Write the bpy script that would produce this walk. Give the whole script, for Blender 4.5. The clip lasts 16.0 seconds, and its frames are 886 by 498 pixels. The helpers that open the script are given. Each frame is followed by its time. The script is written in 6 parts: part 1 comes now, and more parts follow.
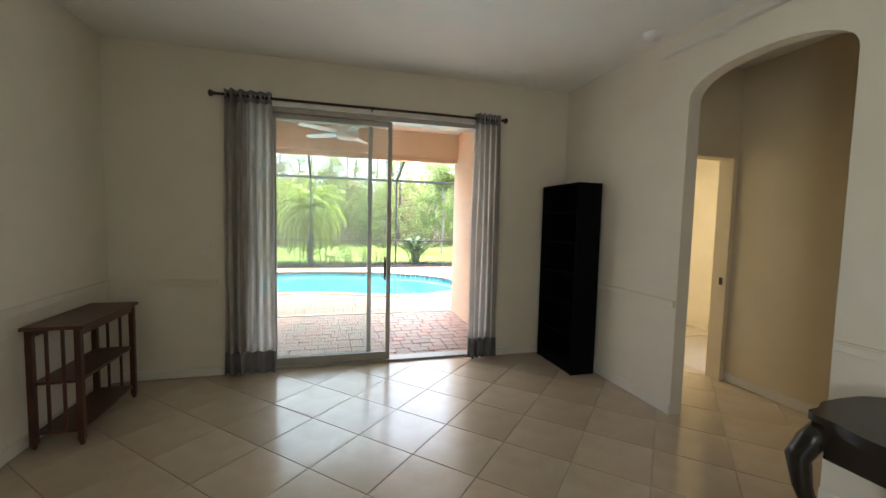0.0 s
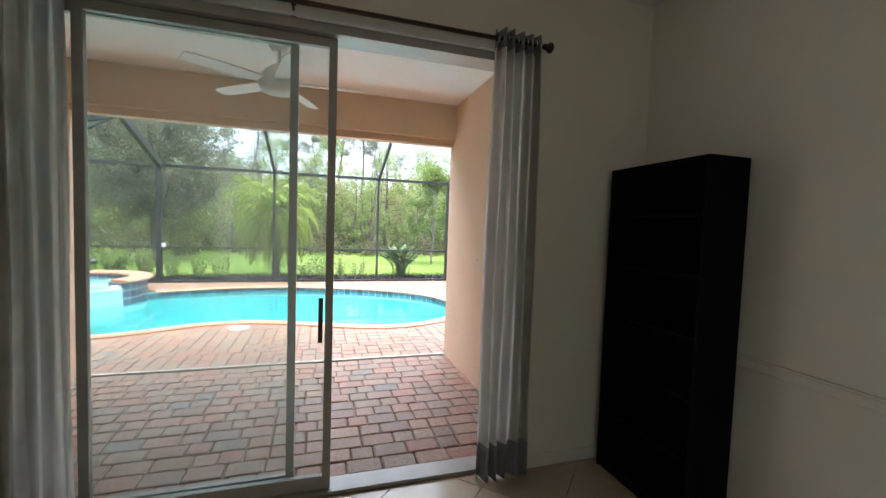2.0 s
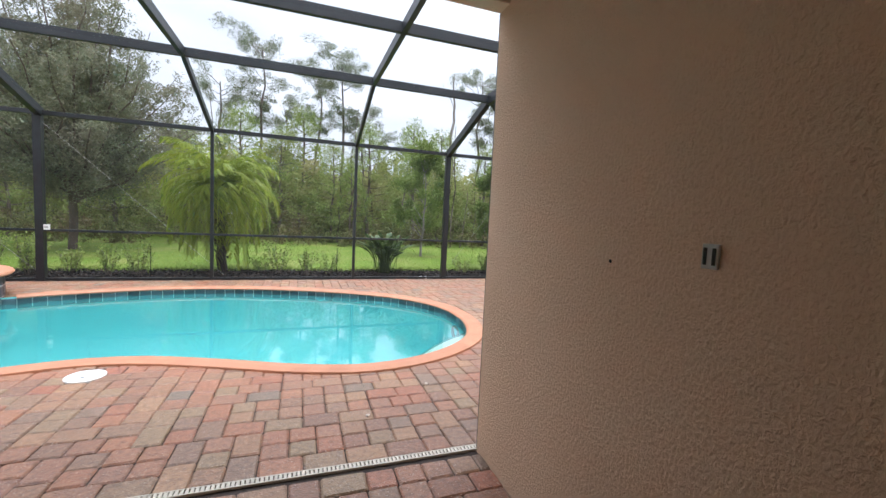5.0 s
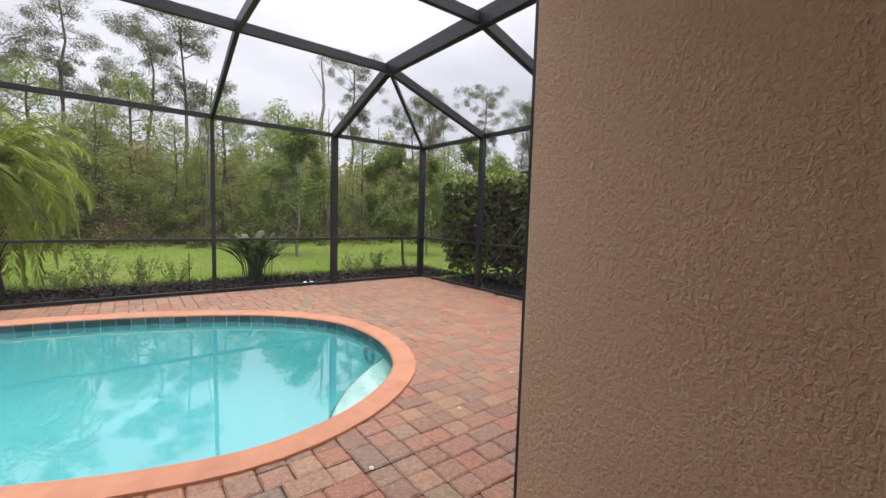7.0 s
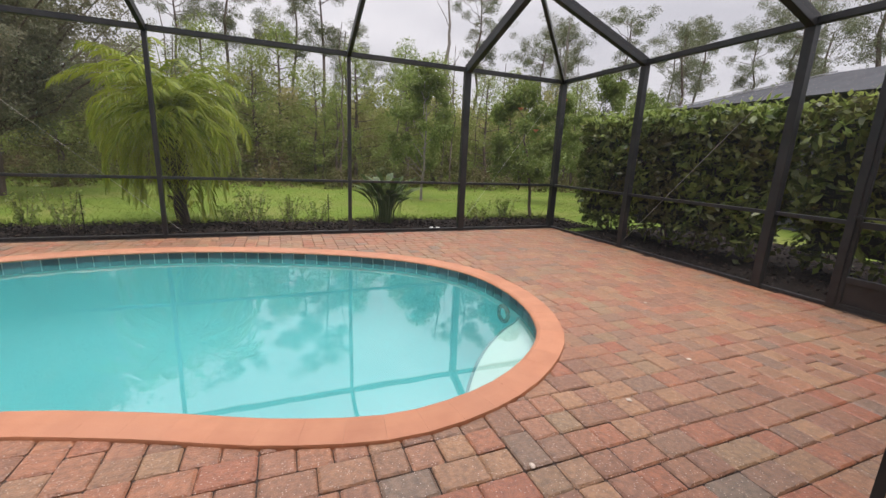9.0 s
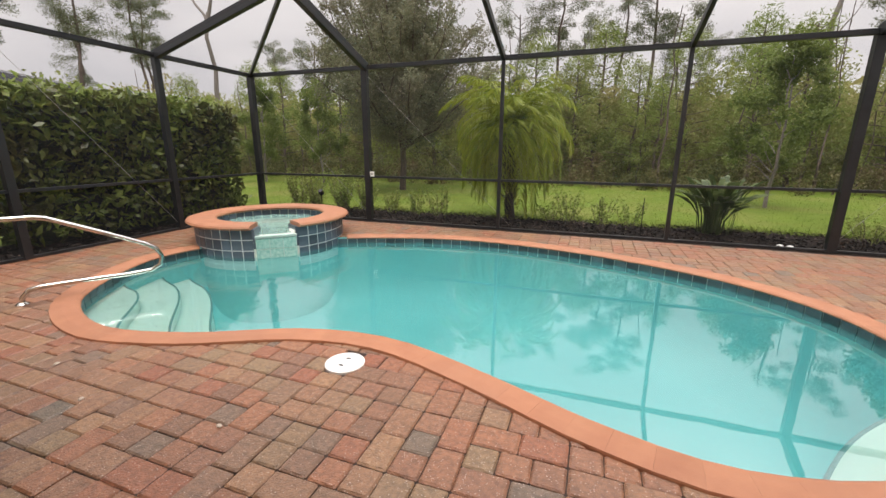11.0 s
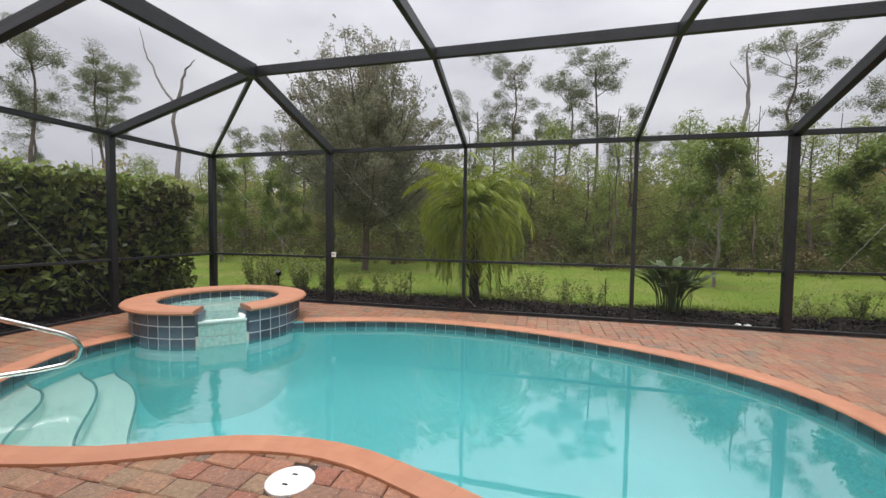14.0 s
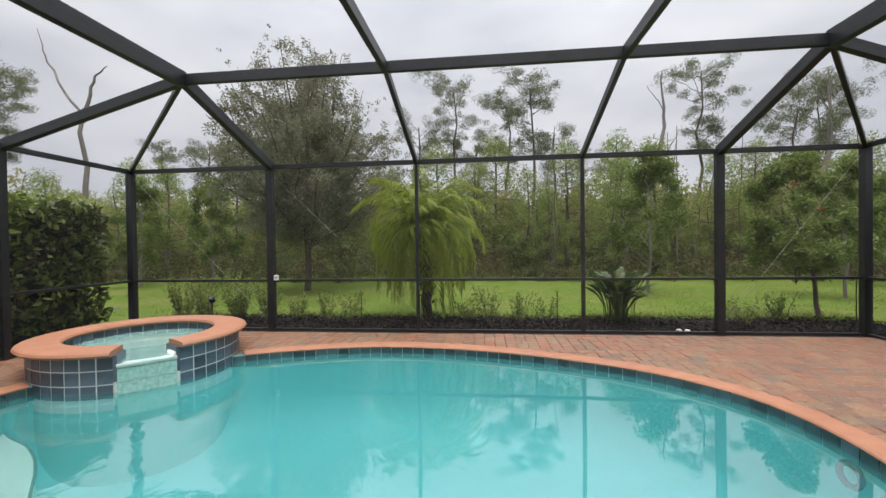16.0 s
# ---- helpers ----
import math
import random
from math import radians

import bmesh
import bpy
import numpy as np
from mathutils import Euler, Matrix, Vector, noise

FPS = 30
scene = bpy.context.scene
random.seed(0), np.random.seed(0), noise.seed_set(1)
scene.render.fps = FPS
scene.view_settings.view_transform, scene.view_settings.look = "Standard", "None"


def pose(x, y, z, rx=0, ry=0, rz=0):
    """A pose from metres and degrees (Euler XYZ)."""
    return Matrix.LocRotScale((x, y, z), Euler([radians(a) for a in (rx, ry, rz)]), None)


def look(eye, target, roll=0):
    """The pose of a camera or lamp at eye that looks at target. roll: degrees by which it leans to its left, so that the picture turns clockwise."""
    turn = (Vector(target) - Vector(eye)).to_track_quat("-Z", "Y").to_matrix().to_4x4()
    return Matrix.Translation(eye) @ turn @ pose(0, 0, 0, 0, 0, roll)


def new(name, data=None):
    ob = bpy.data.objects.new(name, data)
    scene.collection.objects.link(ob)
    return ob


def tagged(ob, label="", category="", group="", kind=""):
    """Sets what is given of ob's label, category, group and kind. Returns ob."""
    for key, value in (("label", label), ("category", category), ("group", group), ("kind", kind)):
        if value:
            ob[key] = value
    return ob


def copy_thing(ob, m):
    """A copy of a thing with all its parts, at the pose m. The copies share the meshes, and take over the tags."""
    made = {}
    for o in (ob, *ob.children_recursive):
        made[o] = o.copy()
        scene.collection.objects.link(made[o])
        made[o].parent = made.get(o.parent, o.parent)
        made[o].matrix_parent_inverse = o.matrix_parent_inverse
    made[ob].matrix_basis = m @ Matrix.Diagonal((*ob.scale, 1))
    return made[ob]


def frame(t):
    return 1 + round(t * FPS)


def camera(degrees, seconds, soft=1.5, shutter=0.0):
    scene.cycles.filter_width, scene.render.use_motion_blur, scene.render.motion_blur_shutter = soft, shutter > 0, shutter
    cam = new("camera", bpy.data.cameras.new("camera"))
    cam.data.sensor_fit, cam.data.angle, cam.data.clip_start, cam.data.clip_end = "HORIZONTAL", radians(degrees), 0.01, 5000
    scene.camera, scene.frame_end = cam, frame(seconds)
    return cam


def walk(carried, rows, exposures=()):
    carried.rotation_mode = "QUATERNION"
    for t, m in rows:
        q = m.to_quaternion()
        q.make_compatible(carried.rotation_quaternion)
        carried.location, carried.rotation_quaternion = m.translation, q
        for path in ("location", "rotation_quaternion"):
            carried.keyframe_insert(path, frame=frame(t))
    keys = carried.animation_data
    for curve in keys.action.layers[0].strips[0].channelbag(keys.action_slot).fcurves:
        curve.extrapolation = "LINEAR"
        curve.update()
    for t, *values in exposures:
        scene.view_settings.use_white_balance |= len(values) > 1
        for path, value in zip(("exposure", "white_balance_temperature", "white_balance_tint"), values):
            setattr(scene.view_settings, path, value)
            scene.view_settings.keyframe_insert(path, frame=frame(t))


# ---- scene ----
cam = camera(95.3, 16.0)
PATH = [
    (0, (0.179, -0.305, 1.482), (0.718, 1.616, 1.343), 1.3),
    (0.5, (0.332, 0.143, 1.5), (0.819, 2.079, 1.374), 1.7),
    (1, (0.423, 0.625, 1.485), (0.811, 2.583, 1.354), 2.3),
    (1.5, (0.56, 1.094, 1.475), (1.064, 3.026, 1.367), 1.9),
    (2, (0.707, 1.604, 1.493), (1.294, 3.513, 1.385), 1.9),
    (2.5, (0.796, 2.105, 1.486), (1.437, 3.994, 1.355), 2.1),
    (3, (0.933, 2.574, 1.479), (1.597, 4.455, 1.334), 2.6),
    (3.5, (1.019, 3.029, 1.437), (1.686, 4.909, 1.294), 3.6),
    (6, (1.211, 4.726, 1.263), (1.92, 6.589, 1.106), 0.8),
    (6.5, (1.169, 5.037, 1.305), (2.104, 6.795, 1.12), 1.2),
    (7, (1.196, 5.343, 1.283), (2.414, 6.921, 1.123), 1.7),
    (7.5, (1.163, 5.545, 1.29), (2.606, 6.922, 1.148), 1.2),
    (8, (1.124, 5.723, 1.268), (2.475, 7.18, 1.041), -0.1),
    (8.5, (1.121, 5.829, 1.254), (2.175, 7.491, 0.897), 1.1),
    (9, (1.203, 5.905, 1.242), (1.929, 7.716, 0.803), 2.5),
    (9.5, (1.219, 5.926, 1.257), (1.606, 7.823, 0.754), 3.0),
    (10, (1.173, 5.895, 1.289), (1.2, 7.825, 0.766), 2.3),
    (12.5, (0.913, 5.78, 1.345), (-0.223, 7.387, 0.988), -0.6),
    (13, (0.905, 5.817, 1.317), (-0.119, 7.513, 1.043), 0.1),
    (13.5, (0.904, 5.87, 1.332), (0.121, 7.7, 1.143), 0.5),
    (14, (0.947, 6.003, 1.329), (0.451, 7.938, 1.235), 0.7),
    (14.5, (0.854, 6.101, 1.385), (0.607, 8.085, 1.322), 0.1),
    (15, (0.774, 6.157, 1.382), (0.634, 8.152, 1.335), -0.8),
    (15.5, (0.722, 6.171, 1.373), (0.563, 8.165, 1.34), -1.2),
    (16, (0.729, 6.157, 1.384), (0.515, 8.146, 1.36), -0.8),
]
walk(cam, [(t, look(eye, target, roll)) for t, eye, target, roll in PATH],
     exposures=[(0.0, 2.95, 5750, 10), (1.0, 2.75, 5750, 10), (1.5, 2.5, 5850, 11), (2.0, 2.1, 5600, 9), (2.5, 1.8, 5350, 7), (3.5, 1.5, 5200, 5), (5.8, 0.45, 6200, 13), (7.0, 0.4, 6350, 15), (8.0, 0.35, 6800, 17), (9.0, 0.22, 6600, 16), (10.0, 0.17, 7000, 15), (12.5, 0.25, 6900, 16), (13.5, 0.12, 6500, 16), (14.5, 0.08, 6450, 11), (16.0, 0.08, 6400, 11)])

# ---------- world, sun ----------
world = bpy.data.worlds.new("overcast_sky")
scene.world = world
world.use_nodes = True
wn, wl = world.node_tree.nodes, world.node_tree.links
wn.clear()
w_out = wn.new("ShaderNodeOutputWorld")
w_bg = wn.new("ShaderNodeBackground")
w_sky = wn.new("ShaderNodeTexSky")
w_sky.sky_type = "NISHITA"
w_sky.sun_disc = False
w_sky.sun_elevation = radians(48)
w_sky.sun_rotation = radians(25)
w_hsv = wn.new("ShaderNodeHueSaturation")
w_hsv.inputs["Saturation"].default_value = 0.12
w_tc = wn.new("ShaderNodeTexCoord")
w_map = wn.new("ShaderNodeMapping")
w_map.inputs["Scale"].default_value = (1.2, 1.2, 3.2)
w_noise = wn.new("ShaderNodeTexNoise")
w_noise.inputs["Scale"].default_value = 2.1
w_noise.inputs["Detail"].default_value = 6
w_ramp = wn.new("ShaderNodeValToRGB")
w_ramp.color_ramp.elements[0].position = 0.32
w_ramp.color_ramp.elements[0].color = (7.0, 7.25, 7.9, 1)
w_ramp.color_ramp.elements[1].position = 0.68
w_ramp.color_ramp.elements[1].color = (10.6, 10.75, 11.1, 1)
w_mix = wn.new("ShaderNodeMixRGB")
w_mix.inputs["Fac"].default_value = 0.85
wl.new(w_sky.outputs[0], w_hsv.inputs["Color"])
wl.new(w_tc.outputs["Generated"], w_map.inputs["Vector"])
wl.new(w_map.outputs[0], w_noise.inputs["Vector"])
wl.new(w_noise.outputs["Fac"], w_ramp.inputs["Fac"])
wl.new(w_hsv.outputs[0], w_mix.inputs["Color1"])
wl.new(w_ramp.outputs[0], w_mix.inputs["Color2"])
# an overcast dome: several times brighter overhead than at the horizon
w_sep = wn.new("ShaderNodeSeparateXYZ")
wl.new(w_tc.outputs["Generated"], w_sep.inputs[0])
w_pow = wn.new("ShaderNodeMath")
w_pow.operation = "POWER"
w_pow.use_clamp = True
w_pow.inputs[1].default_value = 4.0
w_abs = wn.new("ShaderNodeMath")
w_abs.operation = "MAXIMUM"
w_abs.inputs[1].default_value = 0.0
wl.new(w_sep.outputs["Z"], w_abs.inputs[0])
wl.new(w_abs.outputs[0], w_pow.inputs[0])
w_gain = wn.new("ShaderNodeMath")
w_gain.operation = "MULTIPLY_ADD"
w_gain.inputs[1].default_value = 0.52
w_gain.inputs[2].default_value = 0.080
wl.new(w_pow.outputs[0], w_gain.inputs[0])
wl.new(w_mix.outputs[0], w_bg.inputs["Color"])
wl.new(w_gain.outputs[0], w_bg.inputs["Strength"])
wl.new(w_bg.outputs[0], w_out.inputs["Surface"])

sun = new("sun", bpy.data.lights.new("sun", "SUN"))
sun.data.energy = 1.5
sun.data.angle = radians(25)
sun.data.color = (1.0, 0.97, 0.92)
sun.matrix_world = look((4, 2, 24), (0, 9, 0))

# lamp of the side room beyond the archway
hall_lamp = new("side_room_lamp", bpy.data.lights.new("side_room_lamp", "AREA"))
hall_lamp.data.shape = "DISK"
hall_lamp.data.size = 0.4
hall_lamp.data.energy = 4.4
hall_lamp.data.color = (1.0, 0.80, 0.54)
hall_lamp.matrix_world = look((3.7, 4.3, 2.6), (3.7, 4.3, 0))


# the sky's light in the sliding door's opening
door_day = new("door_daylight", bpy.data.lights.new("door_daylight", "AREA"))
door_day.data.shape = "RECTANGLE"
door_day.data.size, door_day.data.size_y = 2.2, 2.2
door_day.data.energy = 1.7
door_day.data.color = (1.0, 0.96, 0.88)
door_day.matrix_world = look((0.65, 3.93, 1.25), (0.65, 0.0, 1.55))

# daylight through the window behind the walk's start
rear_day = new("rear_window_daylight", bpy.data.lights.new("rear_window_daylight", "AREA"))
rear_day.data.shape = "RECTANGLE"
rear_day.data.size, rear_day.data.size_y = 1.4, 1.6
rear_day.data.energy = 6
rear_day.data.color = (1.0, 0.98, 0.94)
rear_day.matrix_world = look((-1.67, -2.35, 1.45), (1.0, -2.35, 1.45))


# ---------- materials ----------
def material(name):
    m = bpy.data.materials.new(name)
    m.use_nodes = True
    n, l = m.node_tree.nodes, m.node_tree.links
    return m, n, l, n["Principled BSDF"]


def surface(name, a, b, scale=8.0, rough=0.6, bump=0.0, bump_scale=60.0, metal=0.0, stretch=(1, 1, 1), c=None, island=0.0, obrand=0.0, spec=0.5, detail=5.0):
    """Two-tone noise surface with a finer second noise, optional bump and piece-to-piece variation."""
    m, n, l, p = material(name)
    tc = n.new("ShaderNodeTexCoord")
    mp = n.new("ShaderNodeMapping")
    mp.inputs["Scale"].default_value = stretch
    l.new(tc.outputs["Object"], mp.inputs["Vector"])
    n1 = n.new("ShaderNodeTexNoise")
    n1.inputs["Scale"].default_value = scale
    n1.inputs["Detail"].default_value = detail
    l.new(mp.outputs[0], n1.inputs["Vector"])
    r1 = n.new("ShaderNodeValToRGB")
    r1.color_ramp.elements[0].position, r1.color_ramp.elements[1].position = 0.3, 0.7
    r1.color_ramp.elements[0].color, r1.color_ramp.elements[1].color = (*a, 1), (*b, 1)
    l.new(n1.outputs["Fac"], r1.inputs["Fac"])
    col = r1.outputs[0]
    if c:
        n2 = n.new("ShaderNodeTexNoise")
        n2.inputs["Scale"].default_value = scale * 0.17
        n2.inputs["Detail"].default_value = 3
        l.new(mp.outputs[0], n2.inputs["Vector"])
        r2 = n.new("ShaderNodeValToRGB")
        r2.color_ramp.elements[0].position, r2.color_ramp.elements[1].position = 0.45, 0.72
        r2.color_ramp.elements[0].color, r2.color_ramp.elements[1].color = (0, 0, 0, 1), (1, 1, 1, 1)
        l.new(n2.outputs["Fac"], r2.inputs["Fac"])
        mx = n.new("ShaderNodeMixRGB")
        l.new(r2.outputs[0], mx.inputs["Fac"])
        l.new(col, mx.inputs["Color1"])
        mx.inputs["Color2"].default_value = (*c, 1)
        col = mx.outputs[0]
    if island or obrand:
        hs = n.new("ShaderNodeHueSaturation")
        if island:
            src = n.new("ShaderNodeNewGeometry").outputs["Random Per Island"]
        else:
            src = n.new("ShaderNodeObjectInfo").outputs["Random"]
        mr = n.new("ShaderNodeMapRange")
        amt = island or obrand
        mr.inputs["To Min"].default_value, mr.inputs["To Max"].default_value = 1 - amt, 1 + amt
        l.new(src, mr.inputs["Value"])
        l.new(mr.outputs[0], hs.inputs["Value"])
        l.new(col, hs.inputs["Color"])
        col = hs.outputs[0]
    l.new(col, p.inputs["Base Color"])
    p.inputs["Roughness"].default_value = rough
    p.inputs["Metallic"].default_value = metal
    p.inputs["Specular IOR Level"].default_value = spec
    if bump:
        nb = n.new("ShaderNodeTexNoise")
        nb.inputs["Scale"].default_value = bump_scale
        nb.inputs["Detail"].default_value = 4
        l.new(mp.outputs[0], nb.inputs["Vector"])
        bp = n.new("ShaderNodeBump")
        bp.inputs["Strength"].default_value = bump
        bp.inputs["Distance"].default_value = 0.01
        l.new(nb.outputs["Fac"], bp.inputs["Height"])
        l.new(bp.outputs[0], p.inputs["Normal"])
    return m


def paver_material(name, per_island):
    m, n, l, p = material(name)
    src = n.new("ShaderNodeNewGeometry").outputs["Random Per Island"] if per_island else n.new("ShaderNodeObjectInfo").outputs["Random"]
    ramp = n.new("ShaderNodeValToRGB")
    ramp.color_ramp.interpolation = "LINEAR"
    tones = [(0.0, (0.260, 0.088, 0.044)), (0.16, (0.290, 0.127, 0.063)), (0.30, (0.225, 0.101, 0.055)), (0.44, (0.300, 0.162, 0.081)), (0.56, (0.185, 0.090, 0.051)),
             (0.68, (0.270, 0.122, 0.066)), (0.80, (0.235, 0.147, 0.077)), (0.90, (0.215, 0.114, 0.066)), (0.97, (0.185, 0.114, 0.072)), (1.0, (0.145, 0.112, 0.078))]
    el = ramp.color_ramp.elements
    el[0].position, el[0].color = tones[0][0], (*tones[0][1], 1)
    el[1].position, el[1].color = tones[-1][0], (*tones[-1][1], 1)
    for pos, colour in tones[1:-1]:
        e = el.new(pos)
        e.color = (*colour, 1)
    l.new(src, ramp.inputs["Fac"])
    tc = n.new("ShaderNodeNewGeometry")
    n1 = n.new("ShaderNodeTexNoise")
    n1.inputs["Scale"].default_value = 34
    n1.inputs["Detail"].default_value = 10
    l.new(tc.outputs["Position"], n1.inputs["Vector"])
    mr = n.new("ShaderNodeMapRange")
    mr.inputs["From Min"].default_value, mr.inputs["From Max"].default_value = 0.3, 0.7
    mr.inputs["To Min"].default_value, mr.inputs["To Max"].default_value = 0.68, 1.30
    l.new(n1.outputs["Fac"], mr.inputs["Value"])
    hs = n.new("ShaderNodeHueSaturation")
    l.new(ramp.outputs[0], hs.inputs["Color"])
    l.new(mr.outputs[0], hs.inputs["Value"])
    # pale aggregate grains
    v = n.new("ShaderNodeTexVoronoi")
    v.inputs["Scale"].default_value = 95
    l.new(tc.outputs["Position"], v.inputs["Vector"])
    vr = n.new("ShaderNodeValToRGB")
    vr.color_ramp.elements[0].position, vr.color_ramp.elements[1].position = 0.16, 0.24
    vr.color_ramp.elements[0].color, vr.color_ramp.elements[1].color = (1, 1, 1, 1), (0, 0, 0, 1)
    l.new(v.outputs["Distance"], vr.inputs["Fac"])
    pick, keep_ = n.new("ShaderNodeMath"), n.new("ShaderNodeMath")
    pick.operation, keep_.operation = "GREATER_THAN", "MULTIPLY"
    pick.inputs[1].default_value = 0.62
    l.new(v.outputs["Color"], pick.inputs[0])
    l.new(pick.outputs[0], keep_.inputs[0])
    l.new(vr.outputs[0], keep_.inputs[1])
    mx = n.new("ShaderNodeMixRGB")
    l.new(keep_.outputs[0], mx.inputs["Fac"])
    l.new(hs.outputs[0], mx.inputs["Color1"])
    mx.inputs["Color2"].default_value = (0.62, 0.50, 0.42, 1)
    l.new(mx.outputs[0], p.inputs["Base Color"])
    p.inputs["Roughness"].default_value = 0.40
    p.inputs["Specular IOR Level"].default_value = 0.7
    bp = n.new("ShaderNodeBump")
    bp.inputs["Strength"].default_value = 0.8
    bp.inputs["Distance"].default_value = 0.008
    nb = n.new("ShaderNodeTexNoise")
    nb.inputs["Scale"].default_value = 120
    l.new(tc.outputs["Position"], nb.inputs["Vector"])
    l.new(nb.outputs["Fac"], bp.inputs["Height"])
    l.new(bp.outputs[0], p.inputs["Normal"])
    return m


def stucco_material(name, a, b):
    m, n, l, p = material(name)
    tc = n.new("ShaderNodeNewGeometry")
    n0 = n.new("ShaderNodeTexNoise")
    n0.inputs["Scale"].default_value = 1.7
    n0.inputs["Detail"].default_value = 4
    l.new(tc.outputs["Position"], n0.inputs["Vector"])
    ramp = n.new("ShaderNodeValToRGB")
    ramp.color_ramp.elements[0].position, ramp.color_ramp.elements[1].position = 0.3, 0.7
    ramp.color_ramp.elements[0].color, ramp.color_ramp.elements[1].color = (*a, 1), (*b, 1)
    l.new(n0.outputs["Fac"], ramp.inputs["Fac"])
    l.new(ramp.outputs[0], p.inputs["Base Color"])
    p.inputs["Roughness"].default_value = 0.85
    p.inputs["Specular IOR Level"].default_value = 0.2
    n1 = n.new("ShaderNodeTexNoise")
    n1.inputs["Scale"].default_value = 84
    n1.inputs["Detail"].default_value = 5
    n1.inputs["Roughness"].default_value = 0.6
    n1.inputs["Distortion"].default_value = 0.5
    mp = n.new("ShaderNodeMapping")
    mp.inputs["Scale"].default_value = (1.0, 1.0, 0.78)
    l.new(tc.outputs["Position"], mp.inputs["Vector"])
    l.new(mp.outputs[0], n1.inputs["Vector"])
    rr = n.new("ShaderNodeValToRGB")
    rr.color_ramp.elements[0].position, rr.color_ramp.elements[1].position = 0.36, 0.72
    l.new(n1.outputs["Fac"], rr.inputs["Fac"])
    bp = n.new("ShaderNodeBump")
    bp.inputs["Strength"].default_value = 1.0
    bp.inputs["Distance"].default_value = 0.005
    l.new(rr.outputs[0], bp.inputs["Height"])
    l.new(bp.outputs[0], p.inputs["Normal"])
    return m


def screen_material(name, density, tone):
    m, n, l, p = material(name)
    n.remove(p)
    tr, df, mx = n.new("ShaderNodeBsdfTransparent"), n.new("ShaderNodeBsdfDiffuse"), n.new("ShaderNodeMixShader")
    df.inputs["Color"].default_value = (*tone, 1)
    mx.inputs["Fac"].default_value = density
    l.new(tr.outputs[0], mx.inputs[1])
    l.new(df.outputs[0], mx.inputs[2])
    l.new(mx.outputs[0], n["Material Output"].inputs["Surface"])
    return m


WATER_LEVEL = -0.122


def pane_material(name, tint, wave=0.0, ior=1.33, wave_scale=2.0, rough=0.0, murk=None, churn=None):
    """Clear pane or still water: see-through, with a mirror gloss that grows at grazing angles; murk: its milky share and colour; churn: where falling water ripples it, and how far."""
    m, n, l, p = material(name)
    n.remove(p)
    tr, gl, mx, fr = n.new("ShaderNodeBsdfTransparent"), n.new("ShaderNodeBsdfGlossy"), n.new("ShaderNodeMixShader"), n.new("ShaderNodeFresnel")
    tr.inputs["Color"].default_value = (*tint, 1)
    gl.inputs["Roughness"].default_value = rough
    fr.inputs["IOR"].default_value = ior
    body = tr.outputs[0]
    if murk:
        df, mm = n.new("ShaderNodeBsdfDiffuse"), n.new("ShaderNodeMixShader")
        df.inputs["Color"].default_value = (*murk[1], 1)
        mm.inputs["Fac"].default_value = murk[0]
        l.new(body, mm.inputs[1])
        l.new(df.outputs[0], mm.inputs[2])
        body = mm.outputs[0]
    l.new(fr.outputs[0], mx.inputs["Fac"])
    l.new(body, mx.inputs[1])
    l.new(gl.outputs[0], mx.inputs[2])
    l.new(mx.outputs[0], n["Material Output"].inputs["Surface"])
    if wave:
        tc = n.new("ShaderNodeNewGeometry")
        nb = n.new("ShaderNodeTexNoise")
        nb.inputs["Scale"].default_value = wave_scale
        nb.inputs["Detail"].default_value = 2
        l.new(tc.outputs["Position"], nb.inputs["Vector"])
        bp = n.new("ShaderNodeBump")
        bp.inputs["Strength"].default_value = wave
        bp.inputs["Distance"].default_value = 0.05
        l.new(nb.outputs["Fac"], bp.inputs["Height"])
        if churn:
            far_, mr, n2, mul, add = n.new("ShaderNodeVectorMath"), n.new("ShaderNodeMapRange"), n.new("ShaderNodeTexNoise"), n.new("ShaderNodeMath"), n.new("ShaderNodeMath")
            far_.operation, mul.operation, add.operation = "DISTANCE", "MULTIPLY", "ADD"
            far_.inputs[1].default_value = (churn[0], churn[1], WATER_LEVEL)
            l.new(tc.outputs["Position"], far_.inputs[0])
            mr.inputs["From Min"].default_value, mr.inputs["From Max"].default_value = 0.2, churn[2]
            mr.inputs["To Min"].default_value, mr.inputs["To Max"].default_value = 4.5, 0.05
            l.new(far_.outputs["Value"], mr.inputs["Value"])
            n2.inputs["Scale"].default_value = 7.0
            n2.inputs["Detail"].default_value = 3
            l.new(tc.outputs["Position"], n2.inputs["Vector"])
            l.new(mr.outputs[0], mul.inputs[0])
            l.new(n2.outputs["Fac"], mul.inputs[1])
            l.new(mul.outputs[0], add.inputs[0])
            l.new(nb.outputs["Fac"], add.inputs[1])
            l.new(add.outputs[0], bp.inputs["Height"])
        l.new(bp.outputs[0], gl.inputs["Normal"])
        l.new(bp.outputs[0], fr.inputs["Normal"])
    return m


